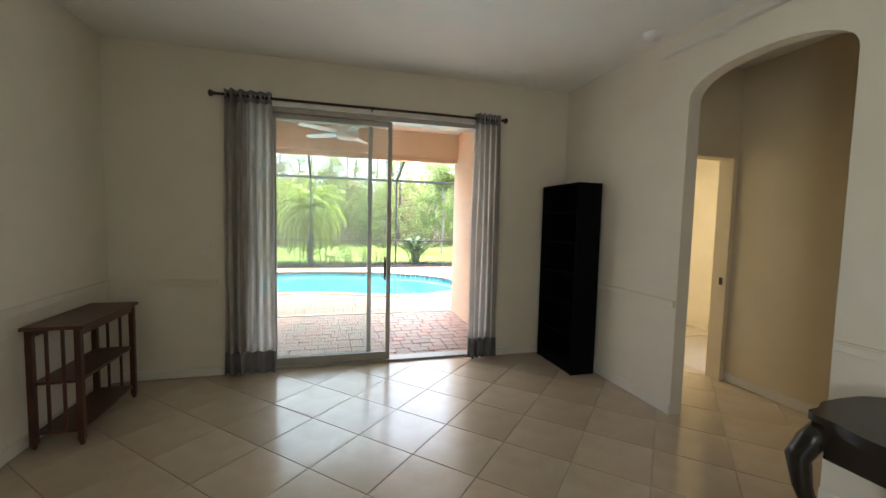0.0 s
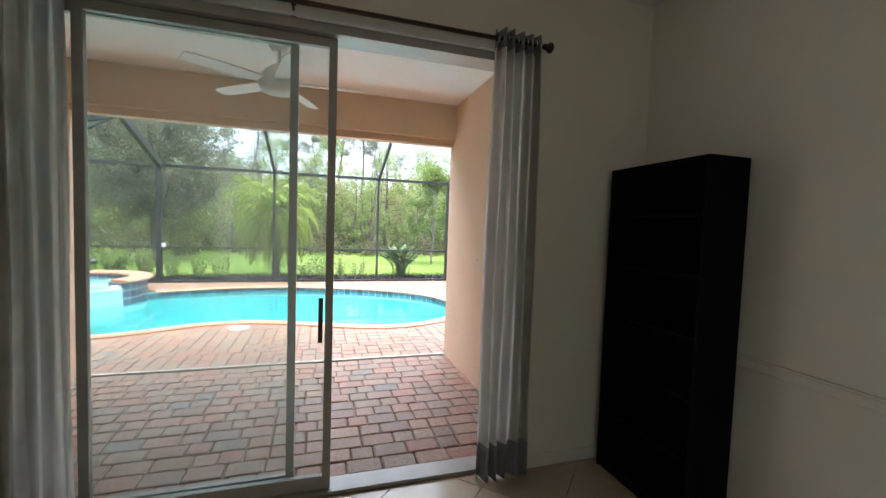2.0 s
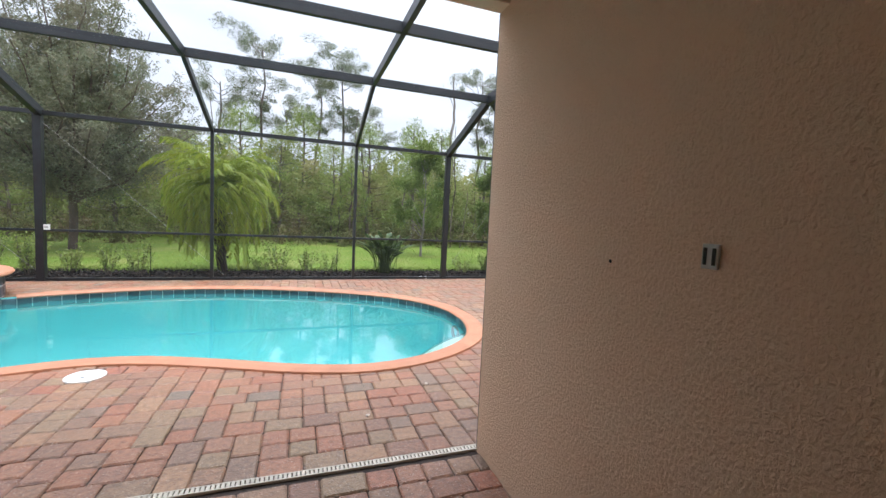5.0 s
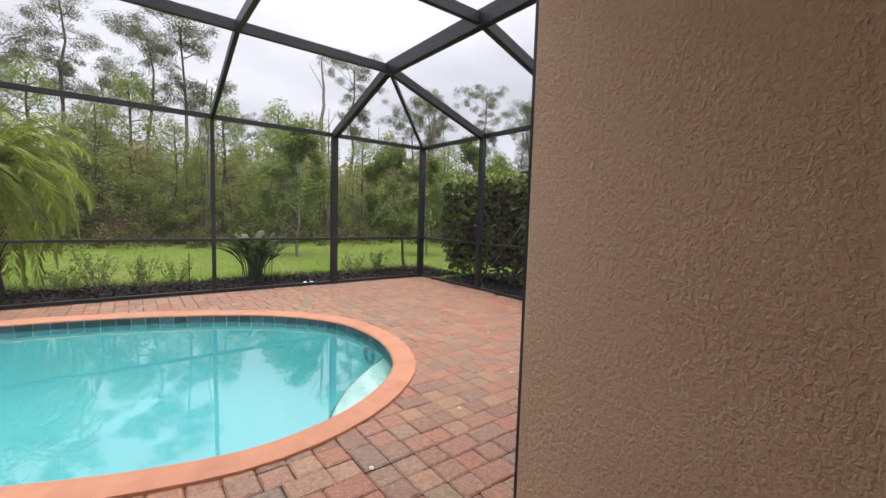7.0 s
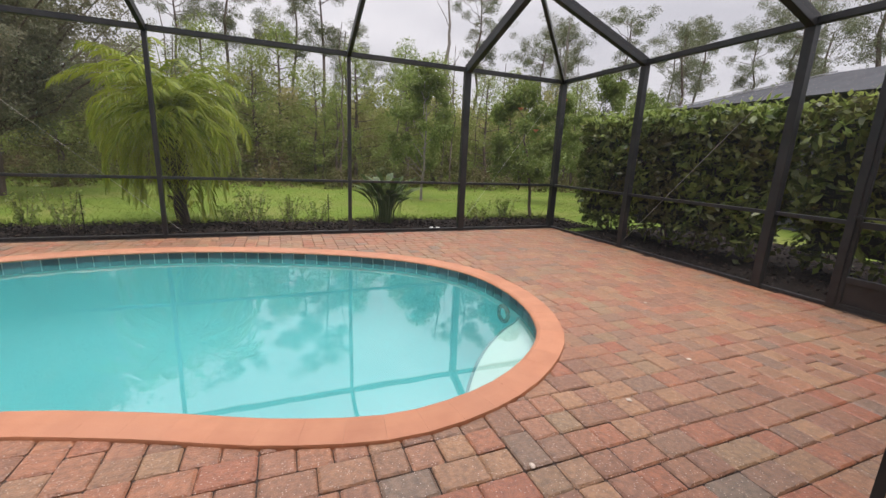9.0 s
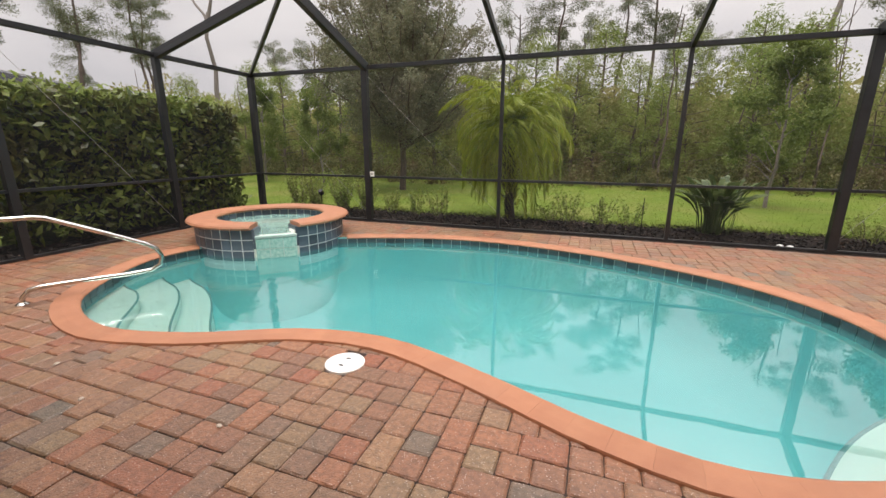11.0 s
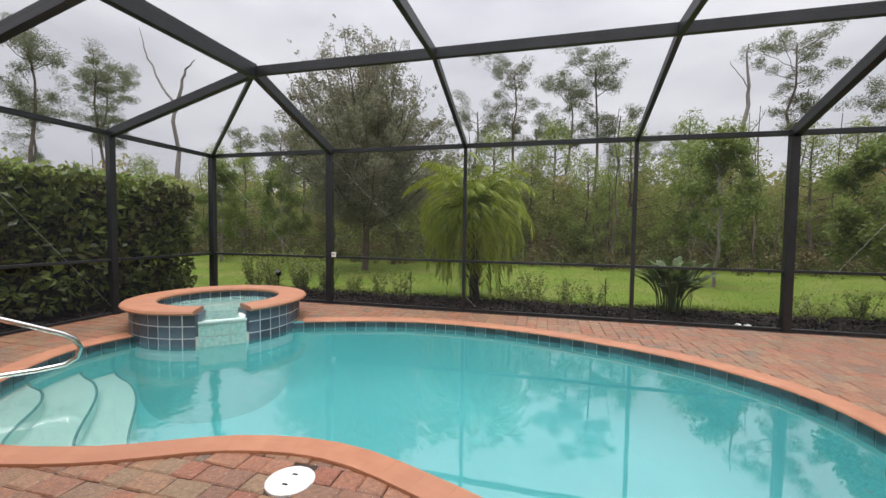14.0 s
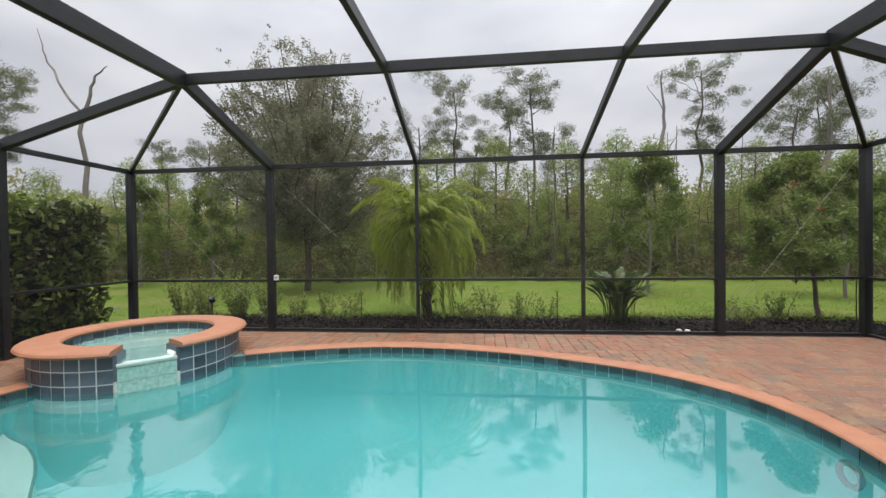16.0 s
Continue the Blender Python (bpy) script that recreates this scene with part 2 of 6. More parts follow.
def leaf_material(name, a, b, c, rough=0.5, through_light=0.35, patch=0.5):
    m, n, l, p = material(name)
    src = n.new("ShaderNodeNewGeometry")
    ramp = n.new("ShaderNodeValToRGB")
    ramp.color_ramp.elements[0].color, ramp.color_ramp.elements[1].color = (*a, 1), (*b, 1)
    l.new(src.outputs["Random Per Island"], ramp.inputs["Fac"])
    ns = n.new("ShaderNodeTexNoise")
    ns.inputs["Scale"].default_value = patch
    ns.inputs["Detail"].default_value = 3
    l.new(src.outputs["Position"], ns.inputs["Vector"])
    rr = n.new("ShaderNodeValToRGB")
    rr.color_ramp.elements[0].position, rr.color_ramp.elements[1].position = 0.42, 0.66
    l.new(ns.outputs["Fac"], rr.inputs["Fac"])
    mc = n.new("ShaderNodeMixRGB")
    l.new(rr.outputs[0], mc.inputs["Fac"])
    l.new(ramp.outputs[0], mc.inputs["Color1"])
    mc.inputs["Color2"].default_value = (*c, 1)
    l.new(mc.outputs[0], p.inputs["Base Color"])
    p.inputs["Roughness"].default_value = rough
    p.inputs["Specular IOR Level"].default_value = 0.3
    tl, mx = n.new("ShaderNodeBsdfTranslucent"), n.new("ShaderNodeMixShader")
    l.new(mc.outputs[0], tl.inputs["Color"])
    mx.inputs["Fac"].default_value = through_light
    l.new(p.outputs[0], mx.inputs[1])
    l.new(tl.outputs[0], mx.inputs[2])
    l.new(mx.outputs[0], n["Material Output"].inputs["Surface"])
    return m


M_WALL = surface("cream_wall_paint", (0.74, 0.69, 0.58), (0.78, 0.73, 0.62), 3.0, 0.75, 0.15, 220, spec=0.25)
M_HALL = surface("warm_hall_paint", (0.72, 0.62, 0.43), (0.76, 0.66, 0.47), 3.0, 0.75, 0.15, 220, spec=0.25)
M_CEIL = surface("ceiling_paint", (0.86, 0.845, 0.80), (0.89, 0.875, 0.83), 4.0, 0.85, 0.3, 90, spec=0.2)
M_TRIM = surface("white_trim_paint", (0.72, 0.68, 0.60), (0.77, 0.73, 0.66), 6.0, 0.45)
M_TILE = surface("beige_floor_tile", (0.46, 0.37, 0.26), (0.54, 0.45, 0.33), 5.0, 0.20, 0.03, 60, obrand=0.05, c=(0.42, 0.34, 0.24), spec=1.0)
M_GROUT = surface("grey_grout", (0.36, 0.30, 0.22), (0.42, 0.35, 0.26), 20, 0.8)
M_STUCCO = stucco_material("beige_stucco", (0.70, 0.49, 0.33), (0.75, 0.53, 0.36))
M_LANAI = stucco_material("peach_stucco", (0.80, 0.61, 0.42), (0.84, 0.65, 0.45))
M_ALU = surface("bronze_aluminium", (0.012, 0.013, 0.015), (0.020, 0.021, 0.023), 12, 0.42, c=(0.026, 0.027, 0.029))
M_DOORFRAME = surface("grey_aluminium", (0.36, 0.34, 0.31), (0.42, 0.40, 0.36), 9, 0.4, metal=0.2)
M_SCREEN = screen_material("insect_screen", 0.13, (0.10, 0.105, 0.11))
# the murk paints a pale glare haze into the clear panes
M_GLASS = pane_material("hazed_door_glass", (0.95, 0.975, 0.965), ior=1.45, murk=(0.05, (0.88, 0.90, 0.89)))
M_WATER = pane_material("pool_water", (0.80, 1.0, 0.99), 0.030, 3.0, 1.5, murk=(0.20, (0.14, 0.54, 0.535)), churn=(-2.85, 10.05, 3.0))
M_SPAWATER = pane_material("spa_water", (0.88, 0.99, 0.97), 0.03, 1.33, 3.0, murk=(0.45, (0.42, 0.72, 0.64)))
M_PLASTER = surface("aqua_pool_plaster", (0.165, 0.61, 0.625), (0.195, 0.65, 0.66), 1.2, 0.7, c=(0.25, 0.68, 0.68))
M_STEP = surface("pale_pool_plaster", (0.82, 0.85, 0.76), (0.87, 0.89, 0.81), 2.0, 0.7)
M_COPING = surface("terracotta_coping", (0.36, 0.145, 0.075), (0.43, 0.19, 0.10), 6, 0.6, 0.25, 160, obrand=0.05, c=(0.38, 0.17, 0.095))
M_POOLTILE = surface("slate_blue_tile", (0.045, 0.065, 0.09), (0.085, 0.115, 0.15), 9, 0.32, obrand=0.45, c=(0.11, 0.135, 0.175))
M_SPILL = surface("pale_glass_tile", (0.22, 0.44, 0.38), (0.42, 0.62, 0.56), 30, 0.2)
M_PAVER = paver_material("tumbled_brick_paver", False)
M_PAVERS = paver_material("tumbled_brick_pavers", True)
M_SAND = surface("joint_sand", (0.035, 0.024, 0.019), (0.06, 0.042, 0.034), 30, 0.95)
M_GRASS = surface("lawn_grass", (0.080, 0.125, 0.016), (0.118, 0.165, 0.024), 3, 0.9, 0.08, 60, c=(0.145, 0.155, 0.040), spec=0.1)
M_MULCH = surface("dark_mulch", (0.005, 0.004, 0.0035), (0.018, 0.013, 0.010), 30, 0.95, 1.0, 45, spec=0.1)
M_BLACK = surface("black_laminate", (0.005, 0.005, 0.0055), (0.008, 0.008, 0.0085), 8, 0.8, spec=0.05)
M_WOOD = surface("cherry_wood", (0.050, 0.015, 0.007), (0.090, 0.029, 0.013), 9, 0.35, stretch=(1, 6, 1))
M_EBONY = surface("dark_stained_wood", (0.008, 0.006, 0.005), (0.018, 0.013, 0.010), 8, 0.25)
M_CHROME = surface("polished_steel", (0.60, 0.58, 0.55), (0.68, 0.66, 0.63), 5, 0.14, metal=1.0)
M_BRONZE = surface("brown_metal", (0.05, 0.032, 0.022), (0.08, 0.05, 0.034), 8, 0.4, metal=0.6)
M_PETAL = surface("faded_petal", (0.52, 0.44, 0.36), (0.62, 0.54, 0.45), 40, 0.7)
M_CREAM = surface("cream_plastic", (0.50, 0.44, 0.35), (0.58, 0.52, 0.42), 10, 0.5)
M_WHITE = surface("white_plastic", (0.76, 0.75, 0.72), (0.82, 0.81, 0.78), 10, 0.4)

M_LEAF_WOODS = leaf_material("woodland_leaves", (0.165, 0.19, 0.055), (0.345, 0.385, 0.12), (0.33, 0.29, 0.13), 0.7, 0.5, 0.35)
# olive and brown, darkened to carry the shadows between the trunks
M_LEAF_BRUSH = leaf_material("shaded_brush_leaves", (0.06, 0.075, 0.022), (0.17, 0.18, 0.06), (0.15, 0.115, 0.055), 0.7, 0.4, 0.7)
M_LEAF_PINE = leaf_material("pine_needles", (0.11, 0.13, 0.07), (0.19, 0.21, 0.12), (0.16, 0.165, 0.10), 0.7, 0.45, 0.5)
M_LEAF_TREE = leaf_material("small_tree_leaves", (0.10, 0.14, 0.03), (0.20, 0.26, 0.06), (0.16, 0.20, 0.05), 0.5, 0.45, 1.2)
M_LEAF_OAK = leaf_material("grey_green_leaves", (0.13, 0.14, 0.08), (0.25, 0.26, 0.16), (0.20, 0.18, 0.12), 0.6, 0.45, 0.8)
M_LEAF_HEDGE = leaf_material("hedge_leaves", (0.035, 0.06, 0.012), (0.20, 0.25, 0.055), (0.085, 0.08, 0.03), 0.26, 0.30, 1.6)
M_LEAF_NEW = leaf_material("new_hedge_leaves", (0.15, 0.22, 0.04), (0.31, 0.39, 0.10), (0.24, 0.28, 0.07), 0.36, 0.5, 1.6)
M_LEAF_YOUNG = leaf_material("young_pine_needles", (0.16, 0.22, 0.05), (0.27, 0.34, 0.09), (0.23, 0.26, 0.075), 0.6, 0.45, 0.5)
M_POOLBAND = surface("dark_waterline_tile", (0.04, 0.075, 0.09), (0.10, 0.15, 0.17), 9, 0.35, obrand=0.4)
M_HOUSEWALL = surface("grey_screened_wall", (0.038, 0.040, 0.043), (0.058, 0.060, 0.063), 3, 0.9)
M_SPILLGROUT = surface("pale_spillway_grout", (0.40, 0.52, 0.48), (0.48, 0.60, 0.55), 20, 0.7)
# basin plaster again, lightened to offset the upright wall's shading
M_SKIRT = surface("lightened_wall_plaster", (0.20, 0.61, 0.60), (0.23, 0.65, 0.63), 1.2, 0.7)
M_BANDGROUT = surface("grey_waterline_grout", (0.50, 0.55, 0.54), (0.60, 0.64, 0.62), 20, 0.8)
M_STEPLINE = surface("grey_step_edge", (0.10, 0.20, 0.20), (0.16, 0.27, 0.26), 9, 0.6)
M_ROOFGREY = surface("grey_roof_screen", (0.055, 0.056, 0.06), (0.075, 0.076, 0.08), 3, 0.95, spec=0.05)
M_PALECAP = surface("pale_metal_cap", (0.30, 0.30, 0.31), (0.38, 0.38, 0.39), 8, 0.6)
M_LEAF_PALM = leaf_material("palm_leaflets", (0.12, 0.175, 0.014), (0.33, 0.385, 0.05), (0.24, 0.27, 0.03), 0.4, 0.4, 1.5)
M_LEAF_SPEAR = leaf_material("spear_leaves", (0.035, 0.062, 0.018), (0.125, 0.17, 0.05), (0.075, 0.11, 0.035), 0.45, 0.25, 2.0)
M_BLADES = leaf_material("grass_blades", (0.12, 0.185, 0.022), (0.17, 0.24, 0.034), (0.18, 0.20, 0.05), 0.7, 0.5, 0.6)
M_CHIPS = leaf_material("mulch_chips", (0.006, 0.005, 0.004), (0.055, 0.038, 0.028), (0.010, 0.007, 0.006), 0.9, 0.0, 3.0)
M_BARK = surface("pine_bark", (0.07, 0.052, 0.042), (0.14, 0.105, 0.085), 9, 0.9, 0.6, 30, stretch=(1, 1, 0.3))
M_DEADWOOD = surface("grey_dead_wood", (0.16, 0.14, 0.125), (0.24, 0.21, 0.19), 12, 0.9, 0.4, 40)
# near-black tone: the shade deep in the hedges put into colour
M_CORE_SHADE = surface("hedge_core_shade", (0.010, 0.014, 0.006), (0.022, 0.026, 0.012), 14, 0.95)
M_ROOFSCREEN = surface("dark_roof_screen", (0.024, 0.024, 0.026), (0.040, 0.040, 0.043), 3, 0.95, spec=0.05)
M_CURTAIN = leaf_material("grey_sheer_fabric", (0.80, 0.79, 0.78), (0.85, 0.84, 0.82), (0.72, 0.71, 0.70), 0.8, 0.7, 3.0)
cn, cl = M_CURTAIN.node_tree.nodes, M_CURTAIN.node_tree.links
c_out, c_tr, c_mx = cn["Material Output"], cn.new("ShaderNodeBsdfTransparent"), cn.new("ShaderNodeMixShader")
c_mx.inputs["Fac"].default_value = 0.22
cl.new(c_out.inputs["Surface"].links[0].from_socket, c_mx.inputs[1])
cl.new(c_tr.outputs[0], c_mx.inputs[2])
cl.new(c_mx.outputs[0], c_out.inputs["Surface"])
# woven stripes along the drop
c_tc, c_wave, c_ramp = cn.new("ShaderNodeTexCoord"), cn.new("ShaderNodeTexWave"), cn.new("ShaderNodeValToRGB")
c_wave.bands_direction = "X"
c_wave.inputs["Scale"].default_value = 5.0
c_wave.inputs["Distortion"].default_value = 0.8
c_ramp.color_ramp.elements[0].position, c_ramp.color_ramp.elements[1].position = 0.35, 0.62
c_ramp.color_ramp.elements[0].color, c_ramp.color_ramp.elements[1].color = (0.54, 0.52, 0.49, 1), (0.86, 0.84, 0.80, 1)
cl.new(c_tc.outputs["Object"], c_wave.inputs["Vector"])
cl.new(c_wave.outputs["Fac"], c_ramp.inputs["Fac"])
c_tone = [q for q in cn if q.bl_idname == "ShaderNodeMixRGB"][0]
cl.new(c_ramp.outputs[0], c_tone.inputs["Color1"])
c_tone.inputs["Color2"].default_value = (0.62, 0.61, 0.58, 1)
M_HEM = leaf_material("dark_hem_fabric", (0.26, 0.25, 0.26), (0.31, 0.30, 0.31), (0.24, 0.235, 0.24), 0.8, 0.25, 3.0)
M_FLOWER = surface("orange_petals", (0.55, 0.16, 0.07), (0.65, 0.24, 0.12), 20, 0.6)

M_PALMBARK = surface("dark_palm_bark", (0.018, 0.013, 0.010), (0.045, 0.033, 0.025), 14, 0.95, 0.9, 40)


# ---------- mesh helpers ----------
def link(name, bm, mat, parent=None, label="", smooth=False):
    me = bpy.data.meshes.new(name)
    bmesh.ops.recalc_face_normals(bm, faces=bm.faces)
    bm.to_mesh(me)
    bm.free()
    if smooth:
        for f in me.polygons:
            f.use_smooth = True
    me.materials.append(mat)
    ob = new(name, me)
    if parent:
        ob.parent = parent
    if label:
        ob["label"] = label
    return ob


def part(name, bm, mat, parent, label="", smooth=False):
    return link(name, bm, mat, parent, label, smooth)


def thing(name, label, category, at=(0, 0, 0), rz=0.0, group="", kind=""):
    e = new(name)
    e.empty_display_size = 0.1
    e.matrix_world = pose(*at, 0, 0, rz)
    return tagged(e, label, category, group, kind)


def mesh_object(name, verts, faces, mat, parent=None, smooth=False):
    me = bpy.data.meshes.new(name)
    me.from_pydata(verts, [], faces)
    me.materials.append(mat)
    if smooth:
        for f in me.polygons:
            f.use_smooth = True
    ob = new(name, me)
    if parent:
        ob.parent = parent
    return ob


def box(x0, x1, y0, y1, z0, z1, bevel=0.0, bm=None):
    own = bmesh.new()
    bmesh.ops.create_cube(own, size=1.0)
    for v in own.verts:
        v.co = Vector(((x0 + x1) / 2 + v.co.x * (x1 - x0), (y0 + y1) / 2 + v.co.y * (y1 - y0), (z0 + z1) / 2 + v.co.z * (z1 - z0)))
    if bevel:
        bmesh.ops.bevel(own, geom=own.edges[:], offset=bevel, segments=2, affect="EDGES", profile=0.6)
    if bm is None:
        return own
    return merged(bm, own)


def merged(bm, other):
    me = bpy.data.meshes.new("scratch")
    other.to_mesh(me)
    other.free()
    bm.from_mesh(me)
    bpy.data.meshes.remove(me)
    return bm


def bar(a, b, w, h, bevel=0.004):
    """A rectangular bar from a to b, w wide across and h high."""
    a, b = Vector(a), Vector(b)
    d = b - a
    bm = box(-w / 2, w / 2, -h / 2, h / 2, 0, d.length, bevel)
    z = d.normalized()
    up = Vector((0, 0, 1)) if abs(z.z) < 0.98 else Vector((0, 1, 0))
    x = up.cross(z).normalized()
    y = z.cross(x)
    rot = Matrix((x, y, z)).transposed().to_4x4()
    bmesh.ops.transform(bm, matrix=Matrix.Translation(a) @ rot, verts=bm.verts)
    return bm


def tube(points, radius, sides=10, closed=False, radii=None, caps=True):
    """A round tube along points."""
    pts = [Vector(p) for p in points]
    bm = bmesh.new()
    rings = []
    n = len(pts)
    ref = None
    for i, p in enumerate(pts):
        d = (pts[(i + 1) % n] - pts[i - 1]) if closed else (pts[min(i + 1, n - 1)] - pts[max(i - 1, 0)])
        d.normalize()
        if ref is None:
            ref = Vector((0, 0, 1)) if abs(d.z) < 0.9 else Vector((1, 0, 0))
        u = d.cross(ref).normalized()
        v = u.cross(d).normalized()
        ref = v
        r = radii[i] if radii else radius
        rings.append([bm.verts.new(p + (u * math.cos(2 * math.pi * k / sides) + v * math.sin(2 * math.pi * k / sides)) * r) for k in range(sides)])
    for i in range(n if closed else n - 1):
        a, b = rings[i], rings[(i + 1) % n]
        for k in range(sides):
            bm.faces.new((a[k], a[(k + 1) % sides], b[(k + 1) % sides], b[k]))
    if caps and not closed:
        bm.faces.new(rings[0][::-1])
        bm.faces.new(rings[-1])
    return bm


def lathe(profile, sides=32, centre=(0, 0, 0)):
    """A turned solid from (radius, height) pairs."""
    bm = bmesh.new()
    rings = []
    for r, z in profile:
        rings.append([bm.verts.new((centre[0] + r * math.cos(2 * math.pi * k / sides), centre[1] + r * math.sin(2 * math.pi * k / sides), centre[2] + z)) for k in range(sides)])
    for a, b in zip(rings, rings[1:]):
        for k in range(sides):
            bm.faces.new((a[k], a[(k + 1) % sides], b[(k + 1) % sides], b[k]))
    bm.faces.new(rings[0][::-1])
    bm.faces.new(rings[-1])
    return bm


def prism(outline, z0, z1):
    bm = bmesh.new()
    lo = [bm.verts.new((x, y, z0)) for x, y in outline]
    hi = [bm.verts.new((x, y, z1)) for x, y in outline]
    n = len(outline)
    for i in range(n):
        bm.faces.new((lo[i], lo[(i + 1) % n], hi[(i + 1) % n], hi[i]))
    bm.faces.new(hi)
    bm.faces.new(lo[::-1])
    return bm


def structure(name, bm, mat, label, category, smooth=False):
    return tagged(link(name, bm, mat, None, "", smooth), label, category, "", "structure")


# ---------- measures ----------
PZ = -0.03            # top of the patio pavers
XL, XR = -1.66, 2.75  # room's side walls
YW = 3.79             # inner face of the door wall
YO = 3.97             # outer face of the door wall
YB = -3.2             # wall behind the walk's start
CEIL = 2.95
LX0, LX1 = -1.44, 2.166   # lanai's side walls
LY = 6.17             # lanai's outer edge
DX0, DX1, DH = -0.56, 1.86, 2.51  # sliding door opening

# ---------- the living room ----------
structure("wall_north", merged(merged(box(XL - 0.15, DX0, YW, YO, 0, CEIL), box(DX1, XR + 0.11, YW, YO, 0, CEIL)), box(DX0, DX1, YW, YO, DH, CEIL)),
          M_WALL, "cream painted wall with a wide sliding door opening", "wall")
# unseen pier, added to screen the side wall from the rear lamp
structure("unseen_pier", box(XL, -0.95, -1.46, -1.34, 0, CEIL), M_WALL, "unseen cream pier screening the rear window's light", "wall")
WY0, WY1, WZ0, WZ1 = -3.1, -1.6, 0.6, 2.3  # rear side window
structure("wall_west", merged(merged(box(XL - 0.15, XL, YB, WY0, 0, CEIL), box(XL - 0.15, XL, WY1, YW, 0, CEIL)), merged(box(XL - 0.15, XL, WY0, WY1, 0, WZ0), box(XL - 0.15, XL, WY0, WY1, WZ1, CEIL))),
          M_WALL, "cream painted wall with a chair rail and a window", "wall")
structure("wall_south", box(XL - 0.15, XR + 1.4, YB - 0.15, YB, 0, CEIL), M_WALL, "plain cream painted wall closing the room", "wall")
AY0, AY1, SPRING, ATOP = 1.16, 2.17, 2.40, 2.60


def arch_wall(x0, x1):
    """Side wall with an archway from AY0 to AY1."""
    bm = box(x0, x1, YB, AY0, 0, CEIL)
    merged(bm, box(x0, x1, AY1, YW, 0, CEIL))
    n, cy, hw = 24, (AY0 + AY1) / 2, (AY1 - AY0) / 2
    arc = []
    for i in range(n + 1):
        a = math.pi * i / n
        arc.append((cy - hw * math.cos(a), SPRING + (ATOP - SPRING) * math.sin(a) ** 0.8))
    own = bmesh.new()
    for (ya, za), (yb, zb) in zip(arc, arc[1:]):
        v = [own.verts.new(q) for q in ((x0, ya, za), (x0, yb, zb), (x0, yb, CEIL), (x0, ya, CEIL), (x1, ya, za), (x1, yb, zb), (x1, yb, CEIL), (x1, ya, CEIL))]
        for f in ((0, 1, 2, 3), (7, 6, 5, 4), (0, 4, 5, 1), (3, 2, 6, 7)):
            own.faces.new([v[k] for k in f])
    return merged(bm, own)


structure("wall_east", arch_wall(XR, XR + 0.11), M_WALL, "cream painted wall with a rounded archway", "wall")
structure("ceiling", box(XL - 0.15, XR + 1.4, YB - 0.15, YO, CEIL, CEIL + 0.12), M_CEIL, "pale textured flat ceiling", "ceiling")
structure("ceiling_ledge", box(2.70, XR, YB, 2.42, 2.80, 2.835, 0.004), M_TRIM, "narrow pale ledge high on the wall", "trim")
# hall and side room beyond the archway
HX = 3.87
structure("hall_wall_east", box(HX, HX + 0.12, YB, 2.65, 0, CEIL), M_HALL, "warm beige hallway wall", "wall")
bm = box(XR + 0.11, 3.08, 2.65, 2.77, 0, CEIL)
merged(bm, box(3.08, 3.80, 2.65, 2.77, 2.15, CEIL))
merged(bm, box(3.80, HX + 0.12, 2.65, 2.77, 0, CEIL))
structure("hall_wall_north", bm, M_HALL, "warm beige hallway wall with a doorway", "wall")
structure("side_room_wall_west", box(XR, XR + 0.11, YO, 5.72, 0, CEIL), M_HALL, "warm lit wall of the side room", "wall")
structure("side_room_wall", box(3.0, 6.2, 5.6, 5.72, 0, CEIL), M_HALL, "warm lit wall of the side room", "wall")
structure("side_room_wall_east", box(5.4, 5.52, 2.65, 5.6, 0, CEIL), M_HALL, "warm lit wall of the side room", "wall")
structure("side_room_ceiling", box(2.86, 6.2, 2.65, 5.72, CEIL + 0.004, CEIL + 0.12), M_CEIL, "pale ceiling of the side room", "ceiling")

# ---------- ground ----------
bm = bmesh.new()
GX, GY = 120, 140
for (x0, x1, y0, y1) in ((-GX, GX, 12.66, GY), (-GX, -5.6, -40, 12.66), (6.3, GX, -40, 12.66)):
    nx, ny = 24, 24
    grid = [[bm.verts.new((x0 + (x1 - x0) * i / nx, y0 + (y1 - y0) * j / ny, -0.10)) for i in range(nx + 1)] for j in range(ny + 1)]
    for j in range(ny):
        for i in range(nx):
            bm.faces.new((grid[j][i], grid[j][i + 1], grid[j + 1][i + 1], grid[j + 1][i]))
ground = structure("ground", bm, M_GRASS, "bright green mown lawn", "lawn")

# ---------- pool outline ----------
def smooth_loop(ctrl, per):
    """A closed smooth curve through the control points."""
    out = []
    n = len(ctrl)
    for i in range(n):
        p0, p1, p2, p3 = (Vector(ctrl[(i + k) % n]) for k in (-1, 0, 1, 2))
        for k in range(per):
            t = k / per
            out.append(0.5 * ((2 * p1) + (p2 - p0) * t + (2 * p0 - 5 * p1 + 4 * p2 - p3) * t * t + (3 * p1 - p0 - 3 * p2 + p3) * t ** 3))
    return out


def even(loop, step):
    """The loop again at even steps."""
    pts = loop + [loop[0]]
    run = [0.0]
    for a, b in zip(pts, pts[1:]):
        run.append(run[-1] + (b - a).length)
    n = max(8, round(run[-1] / step))
    out, k = [], 0
    for i in range(n):
        s = run[-1] * i / n
        while run[k + 1] < s:
            k += 1
        f = (s - run[k]) / (run[k + 1] - run[k])
        out.append(pts[k].lerp(pts[k + 1], f))
    return out


def inset(loop, d):
    """The anticlockwise loop moved inwards by d."""
    n = len(loop)
    out = []
    for i in range(n):
        t = (loop[(i + 1) % n] - loop[i - 1]).normalized()
        out.append(loop[i] + Vector((-t.y, t.x)) * d)
    return out


